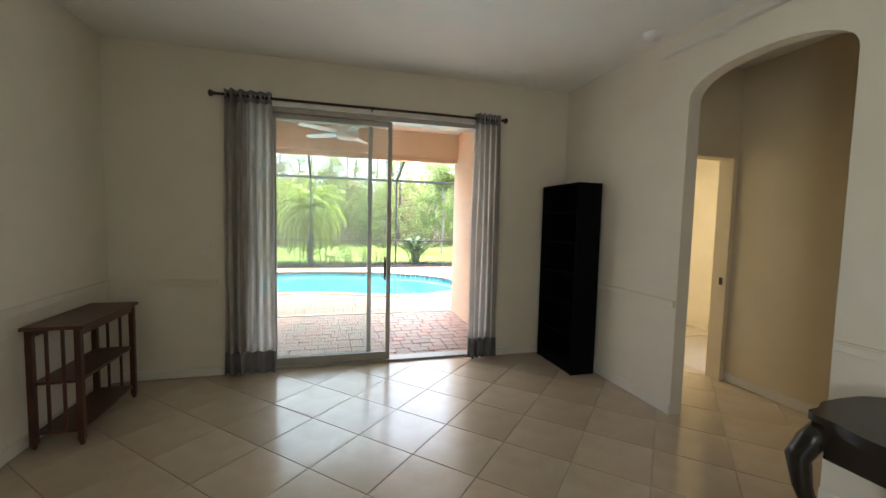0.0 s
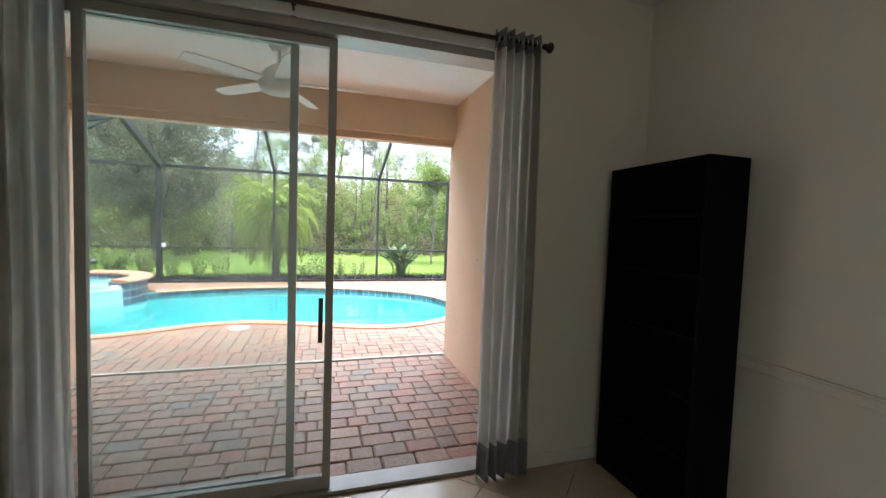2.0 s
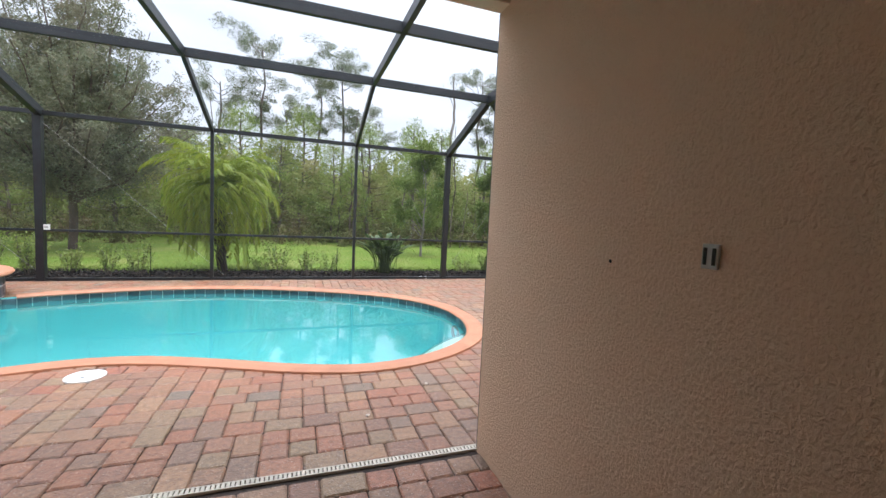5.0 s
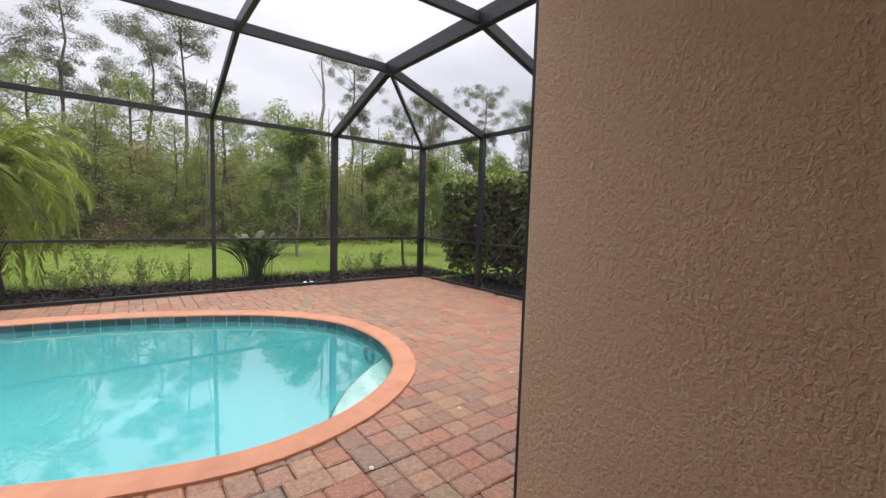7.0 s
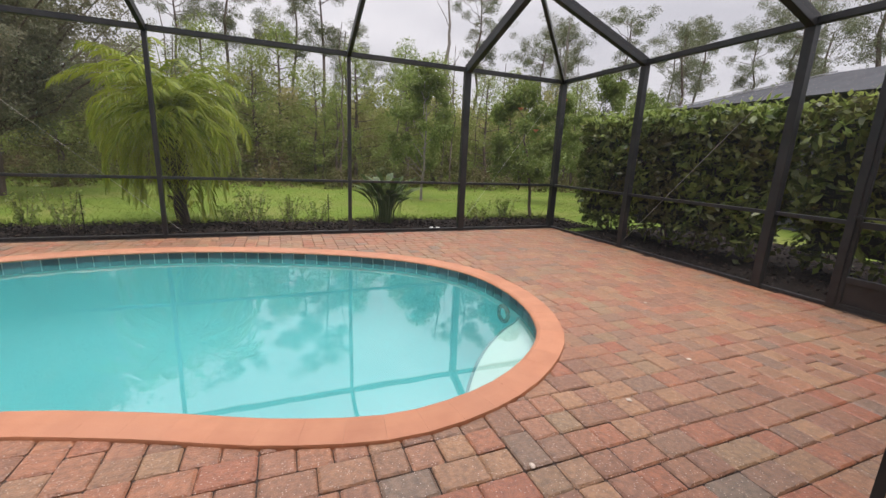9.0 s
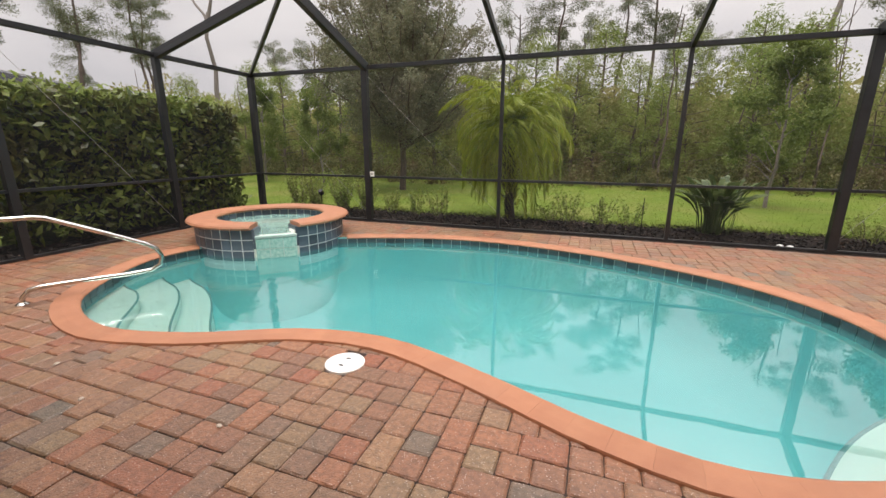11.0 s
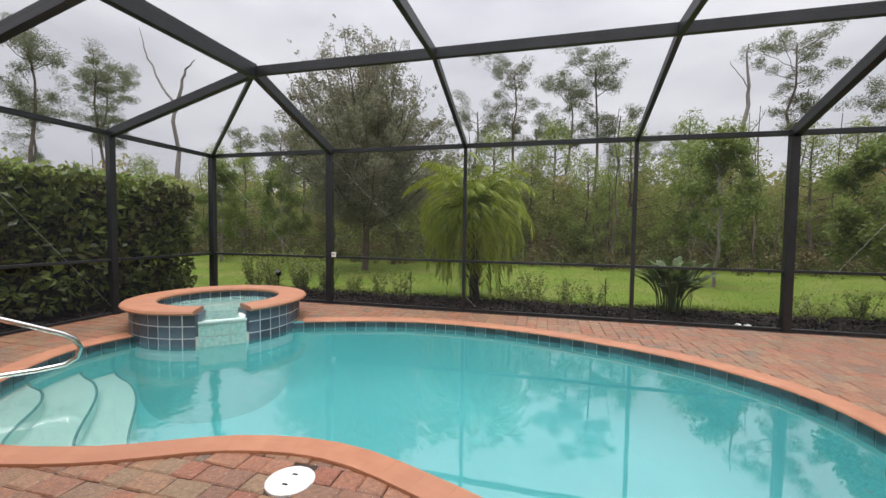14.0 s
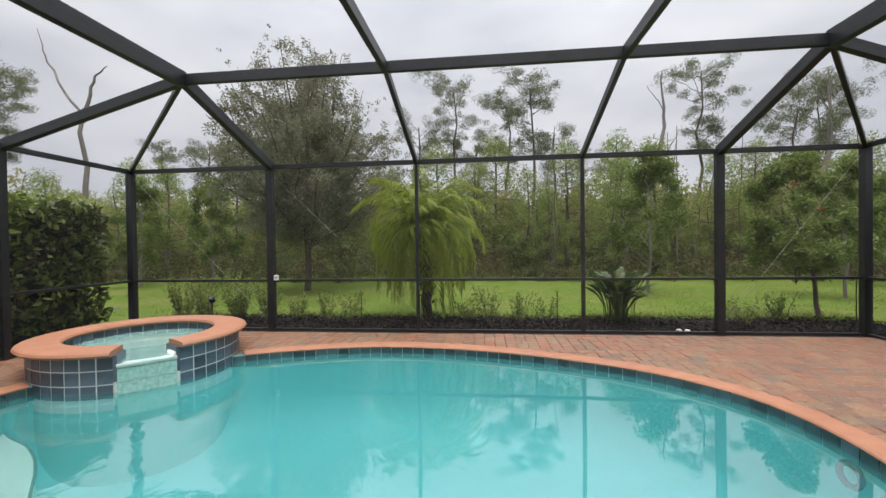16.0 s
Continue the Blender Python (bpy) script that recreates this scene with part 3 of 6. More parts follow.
def inside(x, y, loop):
    hit = False
    n = len(loop)
    for i in range(n):
        a, b = loop[i], loop[(i + 1) % n]
        if (a.y > y) != (b.y > y) and x < (b.x - a.x) * (y - a.y) / (b.y - a.y) + a.x:
            hit = not hit
    return hit


POOL = [(1.80, 7.457), (2.53, 7.665), (3.16, 8.22), (3.43, 9.10), (3.28, 10.05), (2.62, 10.85), (1.50, 11.45), (0.25, 11.79), (-0.95, 11.82),
        (-2.10, 11.51), (-2.85, 11.13), (-3.50, 10.70), (-4.12, 10.05), (-4.24, 9.20), (-3.86, 8.38), (-3.30, 7.77), (-2.45, 7.48), (-1.65, 7.63), (-0.90, 7.98),
        (-0.25, 8.06), (0.45, 7.85), (1.15, 7.57)]
OUTER = even(smooth_loop(POOL, 8), 0.1)
INNER = inset(OUTER, 0.17)
WATER_Z = WATER_LEVEL
SPA = Vector((-3.66, 10.90))
SPA_R = 1.07
SPA_TOP = 0.33

# patio bed under the pavers, with the pool cut out
PX0, PX1, PY1 = -5.56, 6.26, 12.66


def holed_slab(outer, hole, z0, z1):
    """A slab with one hole: both loops joined by a strip of triangles."""
    bm = bmesh.new()
    ov = [bm.verts.new((x, y, z1)) for x, y in outer]
    iv = [bm.verts.new((p.x, p.y, z1)) for p in hole]
    edges = [bm.edges.new((r[i], r[(i + 1) % len(r)])) for r in (ov, iv) for i in range(len(r))]
    bmesh.ops.triangle_fill(bm, use_beauty=True, use_dissolve=False, edges=edges)
    low = [bm.verts.new((p.x, p.y, z0)) for p in hole]
    n = len(hole)
    for i in range(n):
        bm.faces.new((iv[i], iv[(i + 1) % n], low[(i + 1) % n], low[i]))
    return bm


patio = structure("patio", holed_slab([(PX0, YO), (PX1, YO), (PX1, PY1), (PX0, PY1)], inset(OUTER, 0.12), -0.2, PZ - 0.014), M_SAND, "sanded bed of the brick patio", "patio")

# pool shell
pool = thing("swimming_pool", "freeform swimming pool with turquoise water and terracotta coping", "pool", (0, 0, 0))
shell = bmesh.new()
rings = [[shell.verts.new((p.x, p.y, z)) for p in loop] for loop, z in ((inset(OUTER, 0.155), -0.03), (inset(OUTER, 0.155), -0.6), (inset(OUTER, 0.24), -0.82), (inset(OUTER, 0.42), -0.97), (inset(OUTER, 0.62), -1.05), (inset(OUTER, 0.80), -1.08))]
n = len(OUTER)
for a, b in zip(rings, rings[1:]):
    for i in range(n):
        shell.faces.new((a[i], a[(i + 1) % n], b[(i + 1) % n], b[i]))
cap = shell.faces.new(rings[-1])
bmesh.ops.triangulate(shell, faces=[cap])
part("basin", shell, M_PLASTER, pool, "aqua plaster basin", True)
wp = inset(OUTER, 0.172)
water_ob = mesh_object("water", [(p.x, p.y, WATER_Z) for p in wp], [tuple(range(len(wp)))], M_WATER, pool)
water_ob["label"] = "still turquoise water"
water_ob.visible_shadow = False

# coping stones
def coping_stone(quad_in, quad_out, top, parent, base):
    """One rounded coping stone between two stations of the edge."""
    verts, faces = [], []
    prof = [(0.0, base), (-0.028, base + 0.010), (-0.038, (base + top) / 2), (-0.030, top - 0.010), (-0.008, top), (0.5, top + 0.002), (0.985, top - 0.003), (1.0, top - 0.014), (1.0, base)]
    for a, b in zip(quad_in, quad_out):
        w = (b - a).length
        d = (b - a) / w
        for s, z in prof:
            q = a + d * (s * w if s > 0.1 else s)
            verts.append((q.x, q.y, z))
    k = len(prof)
    for i in range(k):
        faces.append((i, (i + 1) % k, k + (i + 1) % k, k + i))
    faces.append(tuple(range(k))[::-1])
    faces.append(tuple(range(k, 2 * k)))
    return mesh_object("coping_stone", verts, faces, M_COPING, parent)


for i in range(0, n - 1, 2):
    mid = OUTER[(i + 1) % n]
    if (mid - SPA).length < SPA_R + 0.02:
        continue
    j = (i + 2) % n
    e = 0.002
    stone = (INNER[i].lerp(INNER[j], e), INNER[j].lerp(INNER[i], e)), (OUTER[i].lerp(OUTER[j], e), OUTER[j].lerp(OUTER[i], e))
    coping_stone(stone[0], stone[1], -0.012, pool, -0.056)

# ---------- the lanai ----------
FX0, FX1 = -5.6, 6.3
structure("lanai_wall_east", merged(box(LX1, LX1 + 0.25, YO, LY - 0.25, -0.1, 3.3), box(LX1, FX1, LY - 0.25, LY, -0.1, 3.3)), M_STUCCO, "beige stucco side wall of the lanai", "wall")
structure("lanai_wall_west", merged(box(LX0 - 0.25, LX0, YO, LY - 0.25, -0.1, 3.3), box(FX0, LX0, LY - 0.25, LY, -0.1, 3.3)), M_STUCCO, "beige stucco side wall of the lanai", "wall")
structure("lanai_beam", merged(box(LX0, LX1, 5.99, 6.20, 2.485, 3.3), box(LX0, LX1, 6.06, 6.17, 2.415, 2.483)), M_LANAI, "peach stucco beam over the lanai opening", "beam")
structure("lanai_ceiling", box(LX0 - 0.25, LX1 + 0.25, YO, 5.99, 2.86, 2.97), M_CEIL, "pale textured lanai ceiling", "ceiling")
structure("facade", merged(merged(box(LX0 - 0.25, DX0, YO, YO + 0.02, -0.1, 2.86), box(DX1, LX1 + 0.25, YO, YO + 0.02, -0.1, 2.86)), box(DX0, DX1, YO, YO + 0.02, DH, 2.86)), M_LANAI, "peach stucco outer face of the house wall", "wall")
structure("roof", box(FX0 - 0.3, FX1 + 0.3, YB - 0.3, 6.24, 3.31, 3.5), M_STUCCO, "flat house roof edge", "roof")

# ---------- sliding door ----------
door = thing("door_1", "grey aluminium sliding glass door standing half open", "sliding door", ((DX0 + DX1) / 2, 3.88, 0), kind="structure")


def dpart(name, x0, x1, y0, y1, z0, z1, mat, label="", parent=door, bevel=0.003):
    ob = part(name, box(x0, x1, y0, y1, z0, z1, bevel), mat, parent, label)
    ob.matrix_parent_inverse = parent.matrix_world.inverted()
    return ob


dpart("frame_jamb", DX0, DX0 + 0.04, 3.80, 3.96, 0, DH, M_DOORFRAME)
dpart("frame_jamb", DX1 - 0.04, DX1, 3.80, 3.96, 0, DH, M_DOORFRAME)
dpart("frame_head", DX0 + 0.04, DX1 - 0.04, 3.80, 3.96, DH - 0.05, DH, M_DOORFRAME)
dpart("head_trim", DX0, DX1, 3.772, 3.798, DH - 0.005, DH + 0.04, M_WHITE, "white painted strip over the door")
dpart("track", DX0 + 0.04, DX1 - 0.04, 3.82, 3.96, 0.0, 0.022, M_DOORFRAME, "grooved aluminium floor track")
for x0, x1, y, nm in ((DX0 + 0.04, 0.592, 3.915, "fixed_panel"), (-0.36, 0.785, 3.865, "sliding_panel")):
    panel = dpart(nm, x0, x0 + 0.045, y - 0.016, y + 0.016, 0.024, DH - 0.052, M_DOORFRAME)
    for nm2, a, b, c, d in (("stile", x1 - 0.042, x1, 0.024, DH - 0.052), ("top_rail", x0 + 0.045, x1 - 0.042, DH - 0.10, DH - 0.052), ("bottom_rail", x0 + 0.045, x1 - 0.042, 0.024, 0.10)):
        ob = part(nm2, box(a, b, y - 0.016, y + 0.016, c, d, 0.003), M_DOORFRAME, panel)
    gl = part("pane", box(x0 + 0.045, x1 - 0.042, y - 0.003, y + 0.003, 0.10, DH - 0.10), M_GLASS, panel, "clear glass pane with a painted milky haze")
    gl.visible_shadow = False
    if nm == "sliding_panel":
        part("handle", merged(box(0.708, 0.732, 3.800, 3.818, 0.86, 1.10, 0.005), merged(box(0.714, 0.726, 3.818, 3.849, 0.88, 0.90, 0.002), box(0.714, 0.726, 3.818, 3.849, 1.06, 1.08, 0.002))), M_BRONZE, panel, "brown pull handle")

# ---------- pool cage ----------
EAVE, RIDGE = 2.72, 3.395
BX = [-5.47, -2.89, -0.385, 2.22, 4.215, 6.20]  # back posts
BY = 12.637
RX0, RX1, RY = -2.86, 4.215, 10.66
cage = thing("pool_cage", "dark bronze aluminium pool cage with fine insect screens", "pool cage", (0, 0, 0))


def member(name, a, b, w=0.05, h=0.10):
    return part(name, bar(a, b, w, h), M_ALU, cage)


for i, x in enumerate(BX):
    w = 0.11 if i in (0, 1, 4, 5) else 0.055
    member("post", (x, BY, PZ), (x, BY, EAVE - 0.03), w, 0.10 if w > 0.1 else 0.06)
SY_L = [10.72, 8.66, 7.95, 7.03]
SY_R = [10.75, 8.70, 8.01, 7.12]
for x, ys in ((BX[0], SY_L), (BX[-1], SY_R)):
    for k, y in enumerate(ys):
        member("post", (x, y, PZ), (x, y, EAVE - 0.03), 0.09 if k < 2 else 0.07, 0.09 if k < 2 else 0.07)
for x, sgn in ((BX[0], 1), (BX[-1], -1)):
    member("eave_beam", (x, LY, EAVE), (x, BY + 0.025, EAVE), 0.07, 0.07)
    member("mid_rail", (x, 8.0, 0.81), (x, BY, 0.81), 0.05, 0.04)
    member("bottom_rail", (x, LY, PZ + 0.02), (x, BY, PZ + 0.02), 0.05, 0.035)
member("eave_beam", (BX[0] - 0.03, BY, EAVE), (BX[-1] + 0.03, BY, EAVE), 0.07, 0.07)
member("mid_rail", (BX[0], BY, 0.81), (BX[-1], BY, 0.81), 0.05, 0.04)
member("bottom_rail", (BX[0], BY, PZ + 0.02), (BX[-1], BY, PZ + 0.02), 0.05, 0.035)
member("ridge_beam", (RX0, RY, RIDGE), (RX1, RY, RIDGE), 0.06, 0.12)
for x in (RX0, BX[2], BX[3], RX1):
    big = x in (RX0, RX1)
    member("roof_beam", (x, RY, RIDGE), (x, 6.2, RIDGE), 0.09 if big else 0.06, 0.18 if big else 0.12)
    member("rafter", (x, RY, RIDGE), (x, BY, EAVE), 0.09 if big else 0.055, 0.14 if big else 0.10)
member("purlin", (RX0, 8.70, RIDGE), (RX1, 8.70, RIDGE), 0.06, 0.12)
for x, rx, y1, y2 in ((BX[0], RX0, SY_L[0], SY_L[1]), (BX[-1], RX1, SY_R[0], SY_R[1])):
    member("rafter", (rx, RY, RIDGE), (x, y1, EAVE), 0.08, 0.12)
    member("rafter", (rx, 8.70, RIDGE), (x, y2, EAVE), 0.08, 0.12)
    member("hip_rafter", (rx, RY, RIDGE), (x, BY, EAVE), 0.05, 0.06)
# screen panels
def panel(pts):
    bm = bmesh.new()
    bm.faces.new([bm.verts.new(p) for p in pts])
    return part("screen", bm, M_SCREEN, cage, "fine grey insect screen")


for a, b in zip(BX, BX[1:]):
    panel([(a, BY, PZ), (b, BY, PZ), (b, BY, 0.81), (a, BY, 0.81)])
    panel([(a, BY, 0.81), (b, BY, 0.81), (b, BY, EAVE), (a, BY, EAVE)])
for x, ys in ((BX[0], [BY] + SY_L + [LY]), (BX[-1], [BY] + SY_R + [LY])):
    for a, b in zip(ys, ys[1:]):
        panel([(x, a, PZ), (x, b, PZ), (x, b, 0.81), (x, a, 0.81)])
        panel([(x, a, 0.81), (x, b, 0.81), (x, b, EAVE), (x, a, EAVE)])
rxs = [RX0, BX[2], BX[3], RX1]
for a, b in zip(rxs, rxs[1:]):
    panel([(a, RY, RIDGE), (b, RY, RIDGE), (b, BY, EAVE), (a, BY, EAVE)])
    panel([(a, RY, RIDGE), (b, RY, RIDGE), (b, 8.7, RIDGE), (a, 8.7, RIDGE)])
    panel([(a, 8.7, RIDGE), (b, 8.7, RIDGE), (b, 6.2, RIDGE), (a, 6.2, RIDGE)])
for x, rx, ys, bx in ((BX[0], RX0, SY_L, BX[1]), (BX[-1], RX1, SY_R, BX[4])):
    panel([(rx, RY, RIDGE), (bx, BY, EAVE), (x, BY, EAVE)])
    panel([(rx, RY, RIDGE), (x, BY, EAVE), (x, ys[0], EAVE)])
    panel([(rx, RY, RIDGE), (x, ys[0], EAVE), (x, ys[1], EAVE), (rx, 8.7, RIDGE)])
    panel([(rx, 8.7, RIDGE), (x, ys[1], EAVE), (x, LY, EAVE), (rx, LY, RIDGE)])

# ---------- spa ----------
spa = thing("spa", "raised round spa with slate blue tiles and terracotta rim", "spa", (SPA.x, SPA.y, 0))
SPILL = radians(-46)
GAP = 0.27
ring_bm = bmesh.new()
seg = 72
stations = []
for i in range(seg):
    a = 2 * math.pi * i / seg
    off = (a - SPILL + math.pi) % (2 * math.pi) - math.pi
    top = 0.150 if abs(off) < GAP else SPA_TOP - 0.06
    c, s_ = math.cos(a), math.sin(a)
    stations.append([ring_bm.verts.new((r * c, r * s_, z)) for r, z in ((SPA_R, -1.3), (SPA_R, top), (0.84, top), (0.82, -0.25), (0.5, -0.3), (0.45, -0.7))])
for i in range(seg):
    a, b = stations[i], stations[(i + 1) % seg]
    for k in range(5):
        ring_bm.faces.new((a[k], b[k], b[k + 1], a[k + 1]))
ring_bm.faces.new([st[5] for st in stations])
part("basin", ring_bm, M_STEP, spa, "pale plaster basin")
rim_n = 17
a0, a1 = SPILL + GAP, SPILL + 2 * math.pi - GAP
for i in range(rim_n):
    lo, hi = a0 + (a1 - a0) * i / rim_n + 0.002, a0 + (a1 - a0) * (i + 1) / rim_n - 0.002
    prof = [(0.80, SPA_TOP - 0.058), (0.775, SPA_TOP - 0.03), (0.79, SPA_TOP - 0.006), (0.83, SPA_TOP), (1.13, SPA_TOP), (1.165, SPA_TOP - 0.008), (1.18, SPA_TOP - 0.03), (1.155, SPA_TOP - 0.058)]
    vs, fs = [], []
    for j in range(4):
        ang = lo + (hi - lo) * j / 3
        vs += [(r * math.cos(ang), r * math.sin(ang), z) for r, z in prof]
    k = len(prof)
    for j in range(3):
        fs += [(j * k + q, j * k + (q + 1) % k, (j + 1) * k + (q + 1) % k, (j + 1) * k + q) for q in range(k)]
    fs += [tuple(range(k))[::-1], tuple(range(3 * k, 4 * k))]
    mesh_object("rim_stone", vs, fs, M_COPING, spa)
tile_me = None
band_me = None


def tile_piece(name, m, parent, band=False):
    """One square tile, 145 mm wide and 10 mm thick, facing its own -y."""
    global tile_me, band_me
    if tile_me is None:
        bm = box(-0.0675, 0.0675, -0.005, 0.0, -0.0675, 0.0675)
        tile_me = bpy.data.meshes.new("tile")
        bm.to_mesh(tile_me)
        bm.free()
        tile_me.materials.append(M_POOLTILE)
    if band and band_me is None:
        band_me = tile_me.copy()
        band_me.materials[0] = M_POOLBAND
    ob = new(name, band_me if band else tile_me)
    ob.parent = parent
    ob.matrix_basis = m
    return ob


white_grout = surface("white_grout", (0.74, 0.75, 0.74), (0.80, 0.81, 0.80), 20, 0.8)
gb = bmesh.new()
prev = None
for i in range(73):
    ang = SPILL + GAP + (2 * math.pi - 2 * GAP) * i / 72
    cur = [gb.verts.new(((SPA_R + 0.004) * math.cos(ang), (SPA_R + 0.004) * math.sin(ang), z)) for z in (-0.3, SPA_TOP - 0.058)]
    if prev:
        gb.faces.new((prev[0], cur[0], cur[1], prev[1]))
    prev = cur
part("grout", gb, white_grout, spa, "white grout behind the tiles")
span = 2 * math.pi - 2 * GAP
cols = round(span * SPA_R / 0.149)
for i in range(cols):
    ang = SPILL + GAP + span * (i + 0.5) / cols
    for r in range(3):
        z = SPA_TOP - 0.058 - 0.0745 - 0.149 * r
        tile_piece("tile", Matrix.Translation(((SPA_R + 0.004) * math.cos(ang), (SPA_R + 0.004) * math.sin(ang), z)) @ Matrix.Rotation(ang + math.pi / 2, 4, "Z"), spa)
inner = round(span * 0.822 / 0.149)
for i in range(inner):
    ang = SPILL + GAP + span * (i + 0.5) / inner
    tile_piece("tile", Matrix.Translation((0.822 * math.cos(ang), 0.822 * math.sin(ang), SPA_TOP - 0.058 - 0.0745)) @ Matrix.Rotation(ang - math.pi / 2, 4, "Z"), spa)
for sgn in (-1, 1):
    ck = part("cheek", box(0.79, 1.085, -0.018, 0.018, 0.0, SPA_TOP - 0.058), M_POOLTILE, spa, "dark tiled cheek of the spillway")
    ck.matrix_basis = Matrix.Rotation(SPILL + sgn * (GAP - 0.012), 4, "Z")
skirt = bmesh.new()
prev = None
for i in range(73):
    ang = 2 * math.pi * i / 72
    cur = [skirt.verts.new(((SPA_R + 0.003) * math.cos(ang), (SPA_R + 0.003) * math.sin(ang), z)) for z in (-1.2, -0.17)]
    if prev:
        skirt.faces.new((prev[0], cur[0], cur[1], prev[1]))
    prev = cur
part("skirt", skirt, M_SKIRT, spa, "aqua plaster wall under water, lightened against its shading")
# spillway
sp = part("spillway", box(-0.26, 0.26, -0.07, 0.12, -0.35, 0.160, 0.008), M_SPILLGROUT, spa, "pale spillway with green glass tiles")
sp.matrix_basis = Matrix.Translation((SPA_R * 0.98 * math.cos(SPILL), SPA_R * 0.98 * math.sin(SPILL), 0)) @ Matrix.Rotation(SPILL + math.pi / 2, 4, "Z")
for i in range(3):
    for j in range(2):
        q = part("spill_tile", box(-0.257 + i * 0.172, -0.094 + i * 0.172, -0.078, -0.069, 0.010 - j * 0.15, 0.150 - j * 0.15, 0.003), M_SPILL, sp)
lip = part("lip", box(-0.265, 0.265, -0.088, -0.04, 0.160, 0.188, 0.004), M_SPILLGROUT, sp, "white spillway lip")
nw = 96


def spa_reach(a):
    """How far the spa's water reaches: to its wall, and in the spillway gap to the lip."""
    off = abs((a - SPILL + math.pi) % (2 * math.pi) - math.pi)
    return 1.03 if off < GAP - 0.02 else 0.822


spa_water = mesh_object("spa_water", [(spa_reach(2 * math.pi * i / nw) * math.cos(2 * math.pi * i / nw), spa_reach(2 * math.pi * i / nw) * math.sin(2 * math.pi * i / nw), 0.186) for i in range(nw)], [tuple(range(nw))], M_SPAWATER, spa)
spa_water.visible_shadow = False

# waterline tiles of the pool
loop_t = even(inset(OUTER, 0.166), 0.149)
nt = len(loop_t)
for i in range(nt):
    p, q = loop_t[i], loop_t[(i + 1) % nt]
    mid = (p + q) / 2
    if (mid - SPA).length < SPA_R - 0.1:
        continue
    d = (q - p).normalized()
    tile_piece("tile", Matrix.Translation((mid.x, mid.y, -0.120)) @ Matrix.Rotation(math.atan2(d.y, d.x) + math.pi, 4, "Z") @ Matrix.Diagonal((1.03, 1, 1, 1)), pool, True)

grout_v = [(p.x, p.y, z) for z in (-0.19, -0.05) for p in inset(OUTER, 0.1575)]
grout_f = [(i, (i + 1) % n, n + (i + 1) % n, n + i) for i in range(n) if (OUTER[i] - SPA).length > SPA_R - 0.05]
band_grout = mesh_object("waterline_grout", grout_v, grout_f, M_BANDGROUT, pool)
band_grout["label"] = "pale grout between the waterline tiles"

# steps and bench under water
RAIL_A = Vector((-3.71, 7.55))
RAIL_D = Vector((0.52, 0.854)).normalized()
basin_loop = inset(OUTER, 0.172)


def ledge(keep, closing, z, name):
    """A ledge along the basin's wall: the wall's stretch where keep() holds, closed by a curve."""
    flags = [keep(p) for p in basin_loop]
    start = next(i for i in range(len(flags)) if flags[i] and not flags[i - 1])
    run = []
    i = start
    while flags[i % len(flags)] and len(run) < len(flags):
        run.append(basin_loop[i % len(flags)])
        i += 1
    outline = [(p.x, p.y) for p in run] + closing(run[-1], run[0])
    front = [run[-1]] + [Vector(p) for p in closing(run[-1], run[0])] + [run[0]]
    ob = part(name, prism(outline, -1.1, z), M_STEP, pool, "pale plaster ledge under water")
    # thin grey-blue line following the ledge's front edge
    part("edge_line", tube([(p.x, p.y, z) for p in front], 0.011, 6), M_STEPLINE, ob, "thin dark line along the edge")


def wavy(amp, cycles):
    def closing(a, b):
        d = b - a
        nrm = Vector((-d.y, d.x)).normalized()
        return [tuple(a + d * (k / 24) + nrm * amp * math.sin(cycles * math.pi * k / 24) * min(1.0, 2.2 * math.sin(math.pi * k / 24))) for k in range(1, 24)]
    return closing


for k, (lim, z) in enumerate(((0.97, -0.20), (1.32, -0.32), (1.66, -0.44))):
    ledge(lambda p: (p - RAIL_A).dot(RAIL_D) < lim and p.x < -1.0, wavy(0.10, 2), z, "step")
ledge(lambda p: (p - Vector((3.02, 7.98))).length < 1.10, wavy(-0.12, 1), -0.21, "bench")
part("main_drain", lathe([(0.10, -1.078), (0.10, -1.062), (0.07, -1.056)], 24, (2.435, 10.37, 0)), M_WHITE, pool, "white round floor drain")
fit_ring = part("return_fitting", tube([(0, 0.078 * math.cos(2 * math.pi * k / 20), 0.078 * math.sin(2 * math.pi * k / 20)) for k in range(20)], 0.021, 8, True), M_EBONY, pool, "dark round wall fitting")
fit_ring.matrix_basis = pose(3.215, 9.22, -0.255, 0, 0, 6)

# ---------- pool handrail, lid, drain, petals ----------
rail = thing("pool_handrail", "polished steel figure-four handrail at the pool steps", "handrail", (RAIL_A.x, RAIL_A.y, PZ))
path = [(0.0, 0.0), (0.0, 0.30), (0.0, 0.60), (0.015, 0.69), (0.06, 0.745), (0.13, 0.765), (0.40, 0.765), (0.48, 0.75), (0.88, 0.56), (1.16, 0.42), (1.24, 0.36), (1.275, 0.28), (1.25, 0.19), (1.17, 0.145), (1.0, 0.135), (0.70, 0.14), (0.36, 0.14), (0.27, 0.12), (0.22, 0.06), (0.21, 0.0)]
part("rail", tube([(RAIL_D.x * s, RAIL_D.y * s, z) for s, z in path], 0.0215, 12), M_CHROME, rail, "", True)
for s in (0.0, 0.21):
    part("flange", lathe([(0.048, 0.0), (0.048, 0.008), (0.035, 0.018), (0.024, 0.024)], 20, (RAIL_D.x * s, RAIL_D.y * s, 0)), M_CHROME, rail)
lid = thing("skimmer_lid", "round white plastic skimmer lid set in the pavers", "skimmer lid", (-0.36, 7.85, PZ))
